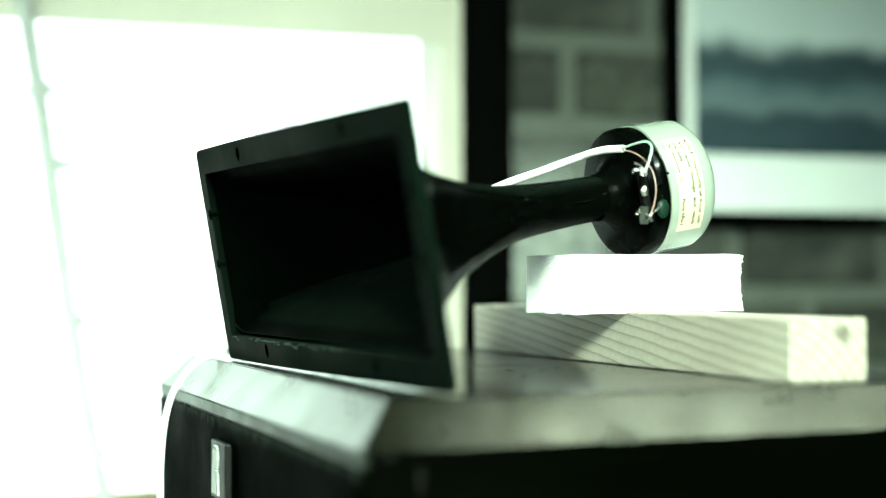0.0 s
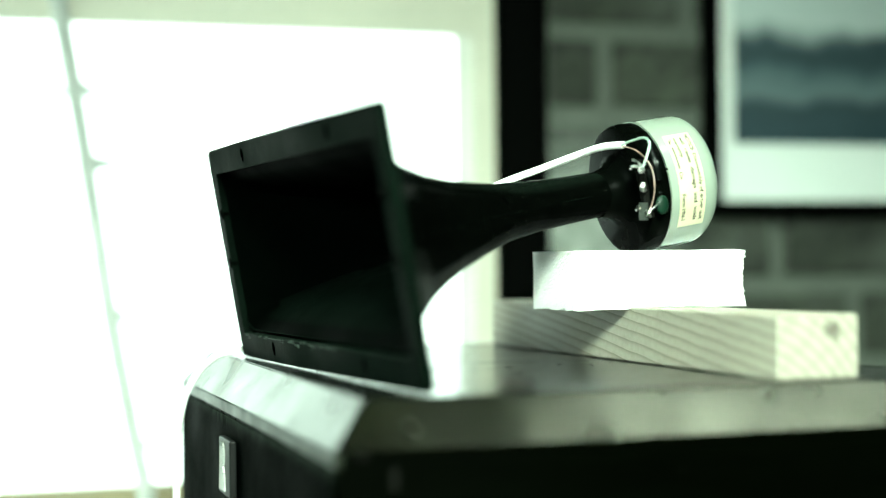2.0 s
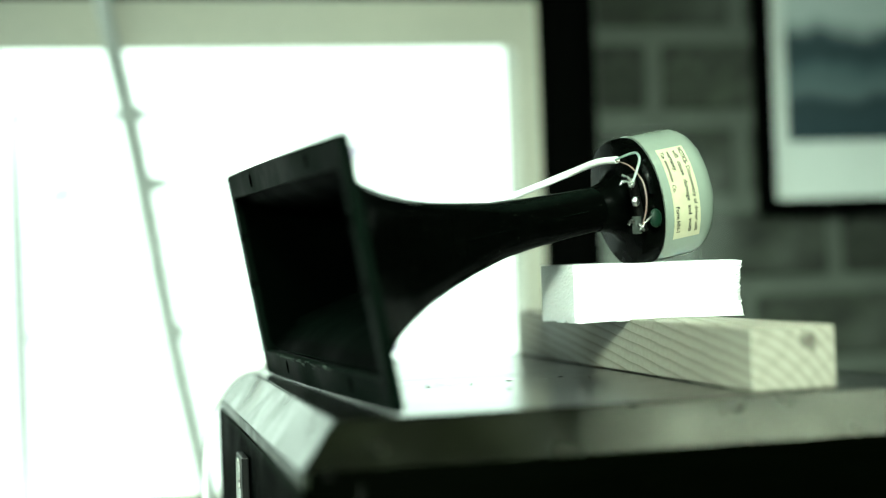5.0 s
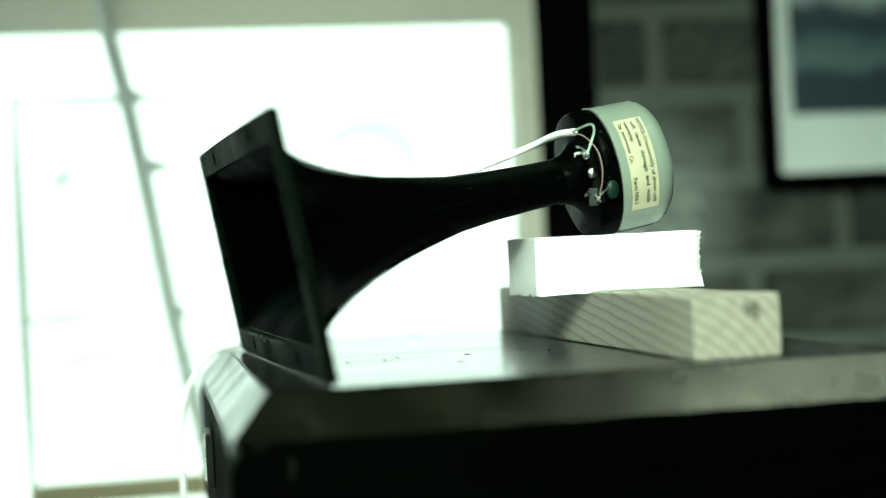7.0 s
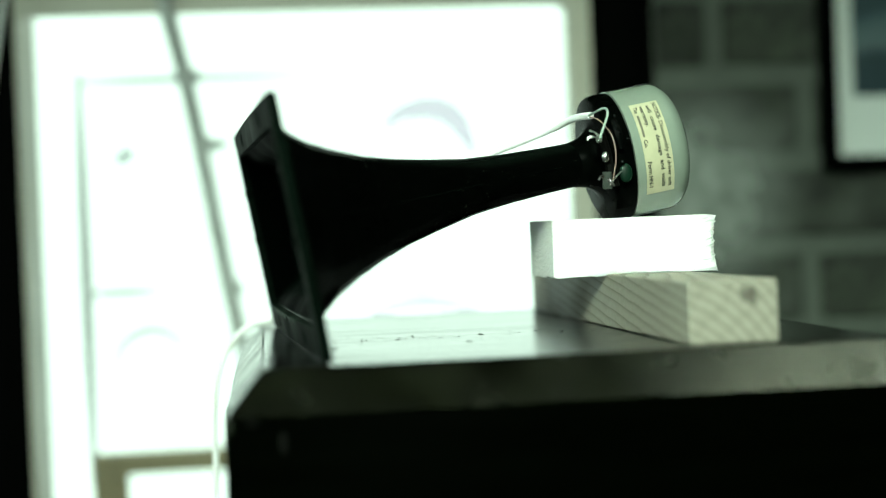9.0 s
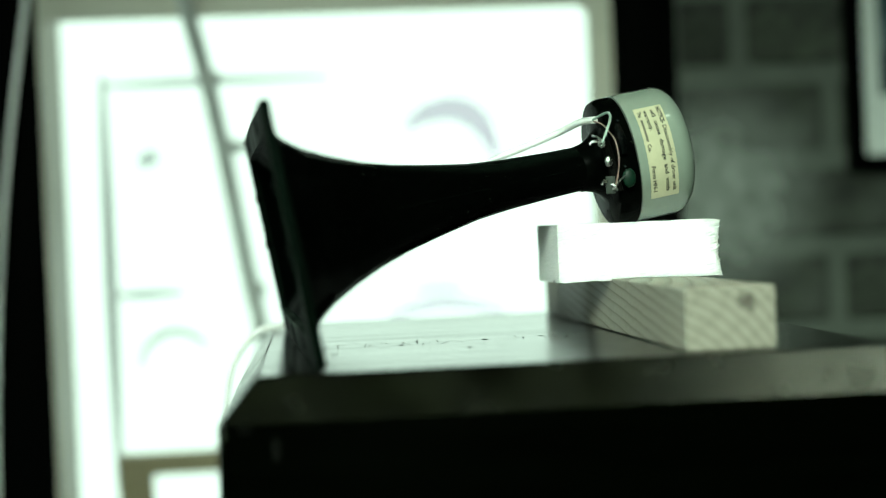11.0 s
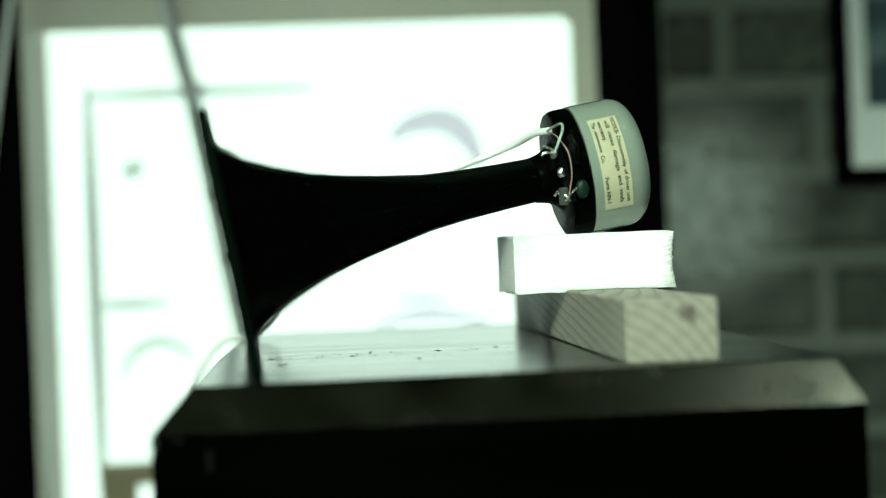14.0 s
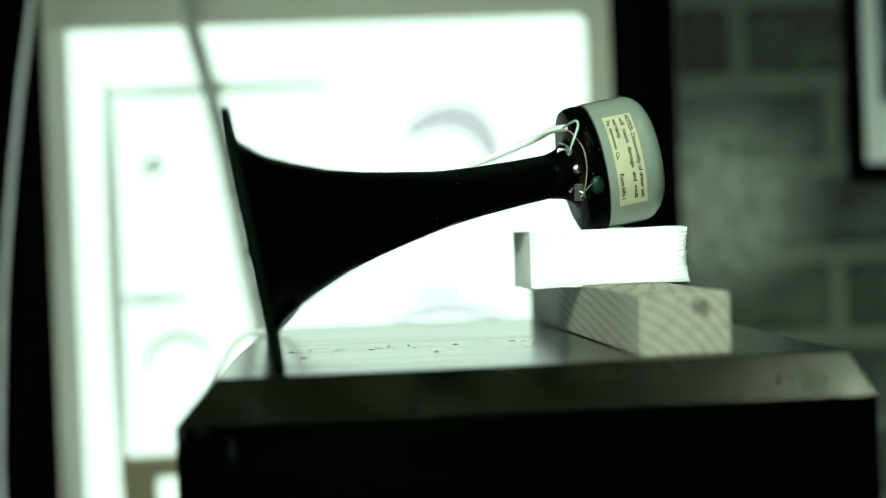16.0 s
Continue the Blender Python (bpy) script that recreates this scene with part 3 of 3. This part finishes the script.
smooth(part("bell", bell(0.0), M_BLACK, horn, "black flared horn body"), 40)
smooth(part("throat", bell(-0.0035), M_THROAT, horn, "inside of the horn mouth, coloured dark for shade"), 40)
driver = smooth(part("driver", lathe_x([(0.2995, 0), (0.2995, 0.031), (0.2985, 0.0355), (0.2962, 0.0400), (0.2930, 0.0435), (0.2890, 0.0457), (0.2850, 0.0465), (0.2553, 0.0465), (0.2553, 0)]), M_SHELL, horn, "grey-green enamelled driver can"), 30)
smooth(part("driver_plate", lathe_x([(0.2545, 0), (0.2545, 0.0462), (0.2480, 0.0466), (0.2430, 0.0460), (0.2402, 0.0445), (0.2390, 0.0418), (0.2390, 0.0285),
                                     (0.2375, 0.0245), (0.2345, 0.0212), (0.2305, 0.0186), (0.2262, 0.0172), (0.2215, 0.0163), (0.2215, 0.0)]), M_FACE, horn, "black moulded driver front plate"), 30)
driver.location.z = 0.0006


def horn_part(name, bm, material, label="", parent=None):
    """A part given in world places."""
    ob = part(name, bm, material, parent or horn, label)
    ob.matrix_parent_inverse = HORN.inverted()
    return ob


# slotted screw holes in the flange: raised near-black discs stand for their inner shade
M_HOLE = mat("hole_shade", (0.0001, 0.0001, 0.0001), 0.9, bump=0, spec=0.0)
for hy, hz in ((-0.104, 0.0700), (0.096, 0.0700), (-0.100, -0.0700), (0.103, -0.0700)):
    bm = lathe_x([(-0.0004, 0), (-0.0004, 0.0026), (0.0004, 0.0031)], 16)
    for v in bm.verts:
        v.co.z = v.co.z * 1.75 + hz
        v.co.y += hy
    hole = smooth(part("screw_hole", bm, M_HOLE, horn, "slotted screw hole drawn as a dark disc"))
    glint = lathe_x([(-0.0009, 0), (-0.0007, 0.0006), (-0.0003, 0.0009)], 10)
    for v in glint.verts:
        v.co.z += hz - 0.0028
        v.co.y += hy + 0.0006
    smooth(part("screw_tip", glint, M_TAG, hole))
for hy, hz in ((-0.190, 0.03), (-0.190, -0.008), (0.190, 0.03), (0.190, -0.008)):
    bm = lathe_x([(-0.0014, 0), (-0.0010, 0.0030), (0.0, 0.0045), (0.0068, 0.0045), (0.0068, 0)], 14)
    for v in bm.verts:
        v.co.y += hy * 0.985
        v.co.z += hz
    smooth(part("boss", bm, M_BLACK, horn))
# rubbed, pale slivers along the lower inner edge of the mouth
M_RUB = mat("rubbed_pale_edge", (0.040, 0.052, 0.043), 0.6, var=0.4, scale=80, spec=0.1)
rnd = random.Random(11)
bm = bmesh.new()
for i in range(46):
    y, z = rnd.gauss(0.045, 0.050), -0.0618 - abs(rnd.gauss(0, 0.0016))
    long, thin = rnd.uniform(0.0008, 0.0060), rnd.uniform(0.0002, 0.0006)
    face = [bm.verts.new((-0.0005, y + u * long, z + v * thin + 0.0002 * u)) for u, v in ((-1, -0.4), (0.7, -1), (1, 0.5), (-0.6, 1))]
    back = [bm.verts.new((0.0006, v.co.y, v.co.z)) for v in face]
    bm.faces.new(face)
    for k in range(4):
        bm.faces.new((face[k], face[(k + 1) % 4], back[(k + 1) % 4], back[k]))
bmesh.ops.recalc_face_normals(bm, faces=bm.faces[:])
tagged(part("worn_edge", bm, M_RUB, horn, "pale rubbed paint along the mouth edge"), kind="stuff")
# moulding seam along both sides of the bell
for sy in (-1, 1):
    pts = []
    for sx in (0.02, 0.05, 0.09, 0.13, 0.17, 0.21):
        w = float(np.interp(sx, [b[0] for b in BELL], [b[1] for b in BELL]))
        pts.append((sx, sy * (w - 0.0002), 0.0))
    smooth(part("seam", tube(pts, 0.00045, 6, 4), M_BLACK, horn))

# paper label round the can, with its printed lines
R_CAN = 0.0465
A_TOP, A_BOT = radians(43.5), radians(-42.5)


def wrap(u, v, lift):
    """u: down the near side from the label's top, v: along the axis."""
    a = A_TOP - u / R_CAN
    r = R_CAN + lift
    return Vector((0.2615 + v, -r * math.cos(a), r * math.sin(a)))


LEN, WID = (A_TOP - A_BOT) * R_CAN, 0.0205


def label_sheet():
    bm = bmesh.new()
    n = 40
    low, high = [], []
    for k in range(n + 1):
        u = LEN * k / n
        rag = 0.0003 * math.sin(k * 2.3)
        low.append([bm.verts.new(wrap(u, 0.0 + rag * 0.4, h)) for h in (0.0001, 0.0004)])
        high.append([bm.verts.new(wrap(u, WID + rag * 0.5, h)) for h in (0.0001, 0.0004)])
    for k in range(n):
        bm.faces.new((low[k][1], low[k + 1][1], high[k + 1][1], high[k][1]))
        bm.faces.new((low[k][0], low[k][1], high[k][1], high[k][0])) if k == 0 else None
        bm.faces.new((low[k][0], low[k + 1][0], low[k + 1][1], low[k][1]))
        bm.faces.new((high[k][0], high[k][1], high[k + 1][1], high[k + 1][0]))
    bmesh.ops.recalc_face_normals(bm, faces=bm.faces[:])
    return bm


label_ob = smooth(part("paper_label", label_sheet(), M_LABEL, driver, "cream paper label with black print"), 40)


def printed(text, u0, u1, v0, height, bold=0.0):
    """A line of print fitted between u0 and u1."""
    cu = bpy.data.curves.new("print", "FONT")
    cu.body, cu.size, cu.resolution_u, cu.offset = text, 1.0, 2, bold
    tmp = bpy.data.objects.new("print", cu)
    scene.collection.objects.link(tmp)
    bpy.context.view_layer.update()
    me = bpy.data.meshes.new_from_object(tmp.evaluated_get(bpy.context.evaluated_depsgraph_get()))
    bpy.data.objects.remove(tmp)
    bm = bmesh.new()
    bm.from_mesh(me)
    bpy.data.meshes.remove(me)
    xs = [v.co.x for v in bm.verts]
    x0, x1 = min(xs), max(xs)
    for v in bm.verts:
        v.co = wrap(u0 + (v.co.x - x0) / (x1 - x0) * (u1 - u0), v0 + v.co.y * height, 0.00055)
    return bm


def bar(u0, u1, v0, v1):
    bm = bmesh.new()
    n = 6
    for k in range(n):
        a, b = u0 + (u1 - u0) * k / n, u0 + (u1 - u0) * (k + 1) / n
        bm.faces.new([bm.verts.new(wrap(u, v, 0.00055)) for u, v in ((a, v0), (b, v0), (b, v1), (a, v1))])
    return bm


for text, u0, u1, v0, h, bold in (("NOTICE-", 0.0018, 0.0162, 0.0160, 0.0040, 0.038), ("Disassembly of driver unit", 0.0176, 0.0655, 0.0160, 0.0040, 0.022),
                            ("will  cause  damage  and  voids", 0.0030, 0.0650, 0.0112, 0.0040, 0.026), ("warranty.", 0.0030, 0.0200, 0.0064, 0.0040, 0.03),
                            ("The", 0.0030, 0.0085, 0.0018, 0.0040, 0.03), ("Co.", 0.0290, 0.0345, 0.0018, 0.0040, 0.03), ("Form HN-1", 0.0445, 0.0640, 0.0018, 0.0040, 0.032)):
    part("printed_line", printed(text, u0, u1, v0, h, bold), M_INK, driver)
part("printed_bar", bar(0.0105, 0.0270, 0.0021, 0.0037), mat("grey_ink", (0.12, 0.11, 0.08), 0.8), driver)

# tag strip, lugs, rivet, wires (world places)
horn_part("terminal_strip", tube([(0.2362, 0.1640, 0.9380), (0.2435, 0.1735, 0.9210), (0.2482, 0.1745, 0.9000)], 0.0036, 8, 4), M_TAG, "dark terminal strip")


def loop_of_solder(c, r, thick, lean):
    """A blobby ring of solder round a wire's end, facing the near side."""
    pts = [(c[0] + r * math.cos(a) + lean * r * math.sin(a), c[1] + 0.0006 * math.sin(2 * a), c[2] + 1.25 * r * math.sin(a)) for a in (2 * math.pi * k / 10 for k in range(11))]
    bm = tube(pts, lambda t: thick * (1 + 0.35 * math.sin(9 * t)), 8, 4)
    for v in bm.verts:
        v.co += Vector((1, 1, 1)) * 0.0004 * noise.noise(v.co * 700)
    return bm


# upper lug: two bent prongs and a ring of solder
upper = horn_part("solder_lug", join(tube([(0.2345, 0.1580, 0.9350), (0.2312, 0.1570, 0.9372), (0.2275, 0.1568, 0.9388)], lambda t: 0.0009 - 0.0003 * t, 6, 4),
                                     tube([(0.2340, 0.1580, 0.9335), (0.2300, 0.1568, 0.9345), (0.2268, 0.1566, 0.9338), (0.2258, 0.1566, 0.9318)], lambda t: 0.0010 - 0.0002 * t, 6, 4)),
                  M_SOLDER, "forked tinned solder lug")
smooth(upper)
smooth(horn_part("solder_ring", loop_of_solder((0.2340, 0.1568, 0.9328), 0.0014, 0.0009, 0.3), M_SOLDER, "bright ring of solder"))
# lower lug: a dull square tag with a crossed lead soldered to it
lower = horn_part("solder_lug", box(0.2385, 0.2452, 0.1700, 0.1708, 0.8985, 0.9105, 0.0003), mat("dull_tin_tag", (0.06, 0.068, 0.06), 0.35, 0.8, var=0.4, scale=300, bump=0.3), "dull square solder tag")
smooth(horn_part("lug_tab", tube([(0.2388, 0.1690, 0.9068), (0.2368, 0.1682, 0.9072), (0.2352, 0.1680, 0.9050)], 0.0011, 6, 4), M_SOLDER))
smooth(horn_part("solder_cross", join(tube([(0.2422, 0.1682, 0.9052), (0.2442, 0.1676, 0.9030), (0.2460, 0.1680, 0.9006)], 0.0009, 6, 4),
                                      tube([(0.2466, 0.1680, 0.9062), (0.2445, 0.1675, 0.9030), (0.2428, 0.1682, 0.9014)], lambda t: 0.0010 - 0.0003 * t, 6, 4)), M_SOLDER, "crossed bright solder"))
rv = bmesh.new()
bmesh.ops.create_uvsphere(rv, u_segments=20, v_segments=10, radius=0.0030)
for v in rv.verts:
    v.co = Vector((v.co.x * 0.90 + 0.2405, v.co.y * 0.6 + 0.1672, v.co.z * 1.2 + 0.9208))
smooth(horn_part("rivet", rv, M_SOLDER, "domed metal rivet"))
smooth(horn_part("green_wire", tube([(0.2340, 0.1915, 0.9508), (0.2380, 0.178, 0.9533), (0.2412, 0.166, 0.9543), (0.2412, 0.1585, 0.9500), (0.2378, 0.1550, 0.9420), (0.2345, 0.1555, 0.9335)], 0.0008, 8), M_WIRE_G, "thin pale green wire"))
smooth(horn_part("brown_wire", tube([(0.2345, 0.1920, 0.9505), (0.2385, 0.1805, 0.9480), (0.2410, 0.1700, 0.9430), (0.2452, 0.1655, 0.9352), (0.2468, 0.1635, 0.9262), (0.2470, 0.1635, 0.9185), (0.2462, 0.1650, 0.9110), (0.2448, 0.1670, 0.9045)], 0.00045, 8), M_WIRE_R, "thin red-brown wire"))
smooth(horn_part("bare_lead", tube([(0.2445, 0.1675, 0.9035), (0.2480, 0.1650, 0.9078), (0.2512, 0.1650, 0.9105)], 0.00045, 6), M_SOLDER))
seal = bmesh.new()
bmesh.ops.create_uvsphere(seal, u_segments=20, v_segments=10, radius=0.0062)
for v in seal.verts:
    v.co = Vector((v.co.x * 0.75 + 0.2545, v.co.y * 0.30 + 0.1672, v.co.z * 1.05 + 0.9090))
smooth(horn_part("wax_seal", seal, mat("dark_green_wax", (0.004, 0.015, 0.008), 0.4, spec=0.15), "dark green wax seal"))
M_RIB = mat("glossy_black_rib", (0.0010, 0.0014, 0.0012), 0.22, var=0.3, scale=60, bump=0.05, spec=0.22)
smooth(horn_part("ridge", tube([(0.2475, 0.1690, 0.9460), (0.2497, 0.1662, 0.9370), (0.2512, 0.1655, 0.9255)], lambda t: 0.0034 - 0.0012 * abs(2 * t - 1), 8, 4), M_RIB))
for nx, ny, nz in ((0.2555, 0.1622, 0.9330), (0.2515, 0.1640, 0.9170), (0.2485, 0.1690, 0.9490)):
    nub = bmesh.new()
    bmesh.ops.create_icosphere(nub, subdivisions=2, radius=0.0011)
    for v in nub.verts:
        v.co = v.co * (1 + 0.3 * noise.noise(v.co * 900)) + Vector((nx, ny, nz))
    smooth(horn_part("screw_head", nub, M_RIB))

# white flex from the driver, down behind the horn and over the cabinet's edge
flex = tagged(smooth(part("speaker_flex", tube([(0.2362, 0.190, 0.9512), (0.2285, 0.210, 0.9510), (0.2185, 0.236, 0.9462), (0.193, 0.243, 0.9365), (0.172, 0.246, 0.9290),
    (0.150, 0.262, 0.918), (0.112, 0.312, 0.897), (0.072, 0.372, 0.872), (0.040, 0.420, 0.842), (0.024, 0.430, 0.814), (0.006, 0.408, 0.8040), (-0.0130, 0.398, 0.8010),
    (-0.0290, 0.4000, 0.7850), (-0.0390, 0.400, 0.7620), (-0.0435, 0.400, 0.7260), (-0.0440, 0.401, 0.6800), (-0.0480, 0.402, 0.60), (-0.050, 0.403, 0.45), (-0.047, 0.405, 0.25), (-0.06, 0.42, 0.02)], 0.0026, 12, 8), M_WIRE_W)),
    "white flex running from the horn over the cabinet edge", "cable")


# ---- white block ----
def torn_block():
    """A thick pad with ragged right and lower edges."""
    corners = [Vector((0.3165, 0.166, 0)), Vector((0.331, 0.250, 0)), Vector((0.206, 0.287, 0)), Vector((0.2115, 0.2235, 0))]
    bm = bmesh.new()
    rows = []
    nz, per = 32, 30
    for iz in range(nz + 1):
        z = 0.8386 + 0.0395 * iz / nz
        ring = []
        for c in range(4):
            a, b = corners[c], corners[(c + 1) % 4]
            for k in range(per):
                t = k / per
                p = a.lerp(b, t)
                out = (b - a).cross(Vector((0, 0, 1))).normalized()
                zz = iz / nz
                waist = -0.0018 * math.sin(math.pi * zz) if c == 0 or (c == 3 and t > 0.9) else -0.0004 * math.sin(math.pi * zz)
                rag = 0.0021 if (c == 0 or (c == 3 and t > 0.93)) else 0.0003
                j = noise.noise(Vector((p.x * 300, p.y * 300, z * 1100))) * rag
                q = p + out * (waist + j)
                dz = 0.0
                if iz == 0:
                    dz = 0.0009 * abs(noise.noise(Vector((p.x * 120, p.y * 120, 3))))
                    if p.x < 0.250:
                        dz -= 0.0032 * min(1.0, (0.250 - p.x) / 0.01) * (0.7 + 0.6 * noise.noise(Vector((p.x * 160, p.y * 160, 7))))
                if iz == nz:
                    dz = 0.0006 * noise.noise(Vector((p.x * 70, p.y * 70, 9))) - (0.0008 if c == 0 else 0)
                ring.append(bm.verts.new((q.x, q.y, z + dz)))
        rows.append(ring)
    m = len(rows[0])
    for a, b in zip(rows, rows[1:]):
        for k in range(m):
            bm.faces.new((a[k], a[(k + 1) % m], b[(k + 1) % m], b[k]))
    bm.faces.new(rows[0][::-1])
    bm.faces.new(rows[-1])
    bmesh.ops.recalc_face_normals(bm, faces=bm.faces[:])
    return bm


tagged(part("paper_block", torn_block(), M_PAPER), "thick white paper pad with torn ragged edges on the wood", "paper pad")

# ---- things in and beside the window ----
PY = 0.95
smudge = film_mat("grey_film", (0.34, 0.35, 0.42), 0.62)
faint = film_mat("faint_film", (0.43, 0.44, 0.46), 0.84)
lilac = film_mat("lilac_film", (0.64, 0.46, 0.80), 0.67)


def in_pane(name, pts, width, material, label=""):
    """A flat band on the glass along the points (x, z)."""
    P = spline([(x, 0, z) for x, z in pts], 6)
    bm = bmesh.new()
    prev = None
    for i, p in enumerate(P):
        d = (P[min(i + 1, len(P) - 1)] - P[max(i - 1, 0)]).normalized()
        n = Vector((-d.z, 0, d.x))
        f = 0.35 + 0.65 * math.sin(math.pi * (i + 0.5) / len(P))
        pair = [bm.verts.new((p.x + n.x * width * f / 2, PY, p.z + n.z * width * f / 2)), bm.verts.new((p.x - n.x * width * f / 2, PY, p.z - n.z * width * f / 2))]
        if prev:
            bm.faces.new((prev[0], prev[1], pair[1], pair[0]))
        prev = pair
    ob = in_window(name, bm, material, label)
    ob.visible_shadow = False
    return ob


in_pane("glass_mark", [(0.150, 0.999), (0.175, 1.015), (0.208, 1.019), (0.232, 1.008), (0.246, 0.988), (0.256, 0.962)], 0.030, lilac, "faint lilac curved mark")
in_pane("glass_mark", [(0.148, 0.806), (0.178, 0.807), (0.212, 0.805)], 0.010, lilac)
in_pane("glass_mark", [(0.12, 0.774), (0.15, 0.784), (0.19, 0.789), (0.23, 0.783), (0.26, 0.774)], 0.014, lilac)
in_pane("glass_mark", [(-0.176, 0.728), (-0.165, 0.755), (-0.135, 0.770), (-0.108, 0.762), (-0.094, 0.748)], 0.009, faint)
in_pane("glass_mark", [(-0.166, 0.966), (-0.154, 0.974), (-0.143, 0.980)], 0.022, smudge, "small grey spot")
in_pane("glazing_line", [(-0.200, 0.815), (-0.165, 0.815), (-0.120, 0.815)], 0.010, faint)
in_pane("glazing_line", [(-0.204, 1.061), (-0.10, 1.062), (0.06, 1.063)], 0.010, faint)
in_pane("glazing_line", [(-0.204, 1.072), (-0.2045, 0.83), (-0.2045, 0.59)], 0.016, faint)


def stem():
    pts = [(-0.1106, 0.85, 1.2153), (-0.0968, 0.862, 1.1416), (-0.0797, 0.895, 1.0604), (-0.0658, 0.915, 0.982), (-0.0399, 0.932, 0.8157), (-0.0123, 0.942, 0.671), (-0.0005, 0.945, 0.6108), (0.0194, 0.945, 0.4512)]
    bm = tube(pts, lambda t: 0.0092 + 0.0008 * t, 12, 8)
    return bm


stake = tagged(empty("plant_stem", pose(0.0194, 0.945, 0.44)), "slender pale stem with knots leaning before the window", "plant")


def in_stake(name, bm, label=""):
    ob = smooth(part(name, bm, M_STEM, stake, label), 60)
    ob.matrix_parent_inverse = stake.matrix_world.inverted()
    return ob


in_stake("stalk", stem())
for kx, ky, kz, big in ((-0.0797, 0.895, 1.0604, 0.9), (-0.0658, 0.915, 0.982, 1.7), (-0.0399, 0.932, 0.8157, 0.9), (-0.0123, 0.942, 0.671, 0.8)):
    bm = bmesh.new()
    bmesh.ops.create_icosphere(bm, subdivisions=3, radius=0.0080)
    for v in bm.verts:
        v.co = v.co * (1 + 0.25 * noise.noise(v.co * 300 + Vector((kx * 50, 0, 0))))
        if v.co.x > 0:
            v.co.x *= 2.2 * big
        v.co += Vector((kx + 0.002, ky, kz))
    in_stake("knot", bm)
tagged(smooth(part("hanging_cord", tube([(-0.262, 0.845, 1.22), (-0.2675, 0.845, 1.155), (-0.285, 0.845, 1.050), (-0.300, 0.845, 0.942), (-0.3135, 0.845, 0.815), (-0.322, 0.845, 0.680), (-0.324, 0.845, 0.600), (-0.322, 0.845, 0.43)], 0.0030, 8), M_WIRE_W)), "thin white cord hanging beside the window", "cord")

# ---- bricks of the wall ----
def brick_mesh(length):
    bm = box(0, length, -0.004, 0.02, 0, 0.0785, 0.003, 1)
    me = bpy.data.meshes.new("brick")
    bm.to_mesh(me)
    bm.free()
    me.materials.append(M_BRICK)
    return me


PITCH, FULL, JOINT = 0.1033, 0.2087, 0.0227
whole = brick_mesh(FULL)
for row in range(24):
    z0 = 0.0247 + row * PITCH
    if z0 > 2.3:
        break
    x0 = 0.674 if row % 2 == 1 else 0.794
    x = x0 - 3 * (FULL + JOINT)
    while x < 2.95:
        a, b = max(x, 0.480), min(x + FULL, 2.99)
        if b - a > 0.03:
            ob = new("brick", whole if b - a > FULL - 0.001 else brick_mesh(b - a))
            ob.parent = brick_wall
            ob.location = (a, WYB + 0.004 + random.uniform(-0.002, 0.002), z0 + random.uniform(-0.001, 0.001))
        x += FULL + JOINT


# pale lime smear over the bricks
def smear(cx, cz, rx, rz, seed):
    bm = bmesh.new()
    mid = bm.verts.new((cx, 0, cz))
    ring = []
    for k in range(48):
        a = 2 * math.pi * k / 48
        r = 0.75 + 0.45 * noise.noise(Vector((math.cos(a) * 1.6, math.sin(a) * 1.6, seed))) + 0.15 * noise.noise(Vector((math.cos(a) * 7, math.sin(a) * 7, seed)))
        ring.append(bm.verts.new((cx + rx * r * math.cos(a), 0, cz + rz * r * math.sin(a))))
    for k in range(48):
        bm.faces.new((mid, ring[k], ring[(k + 1) % 48]))
    return bm


def lime_mat(cx, cz, radius):
    """Thin lime wash, densest in its middle and broken by noise."""
    m = film_mat("lime_wash", (0.30, 0.325, 0.295), 0.3)
    nt = m.node_tree
    N, L = nt.nodes, nt.links
    co = N.new("ShaderNodeTexCoord")
    d = N.new("ShaderNodeVectorMath")
    d.operation = "DISTANCE"
    d.inputs[1].default_value = (cx, 0, cz)
    L.new(co.outputs["Object"], d.inputs[0])
    r = N.new("ShaderNodeMapRange")
    r.interpolation_type = "SMOOTHSTEP"
    r.inputs["From Min"].default_value, r.inputs["From Max"].default_value = radius * 0.15, radius
    r.inputs["To Min"].default_value, r.inputs["To Max"].default_value = 1.5, 0.0
    L.new(d.outputs["Value"], r.inputs["Value"])
    n = N.new("ShaderNodeTexNoise")
    n.inputs["Scale"].default_value, n.inputs["Detail"].default_value = 42, 8
    L.new(co.outputs["Object"], n.inputs[0])
    mu = N.new("ShaderNodeMath")
    mu.operation = "MULTIPLY"
    L.new(r.outputs[0], mu.inputs[0])
    L.new(n.outputs[0], mu.inputs[1])
    L.new(mu.outputs[0], N["Principled BSDF"].inputs["Alpha"])
    return m


ob = part("lime_smear", smear(0.562, 0.915, 0.21, 0.21, 2.5), lime_mat(0.514, 0.906, 0.165), brick_wall, "pale lime smear")
ob.location.y = WYB - 0.0045
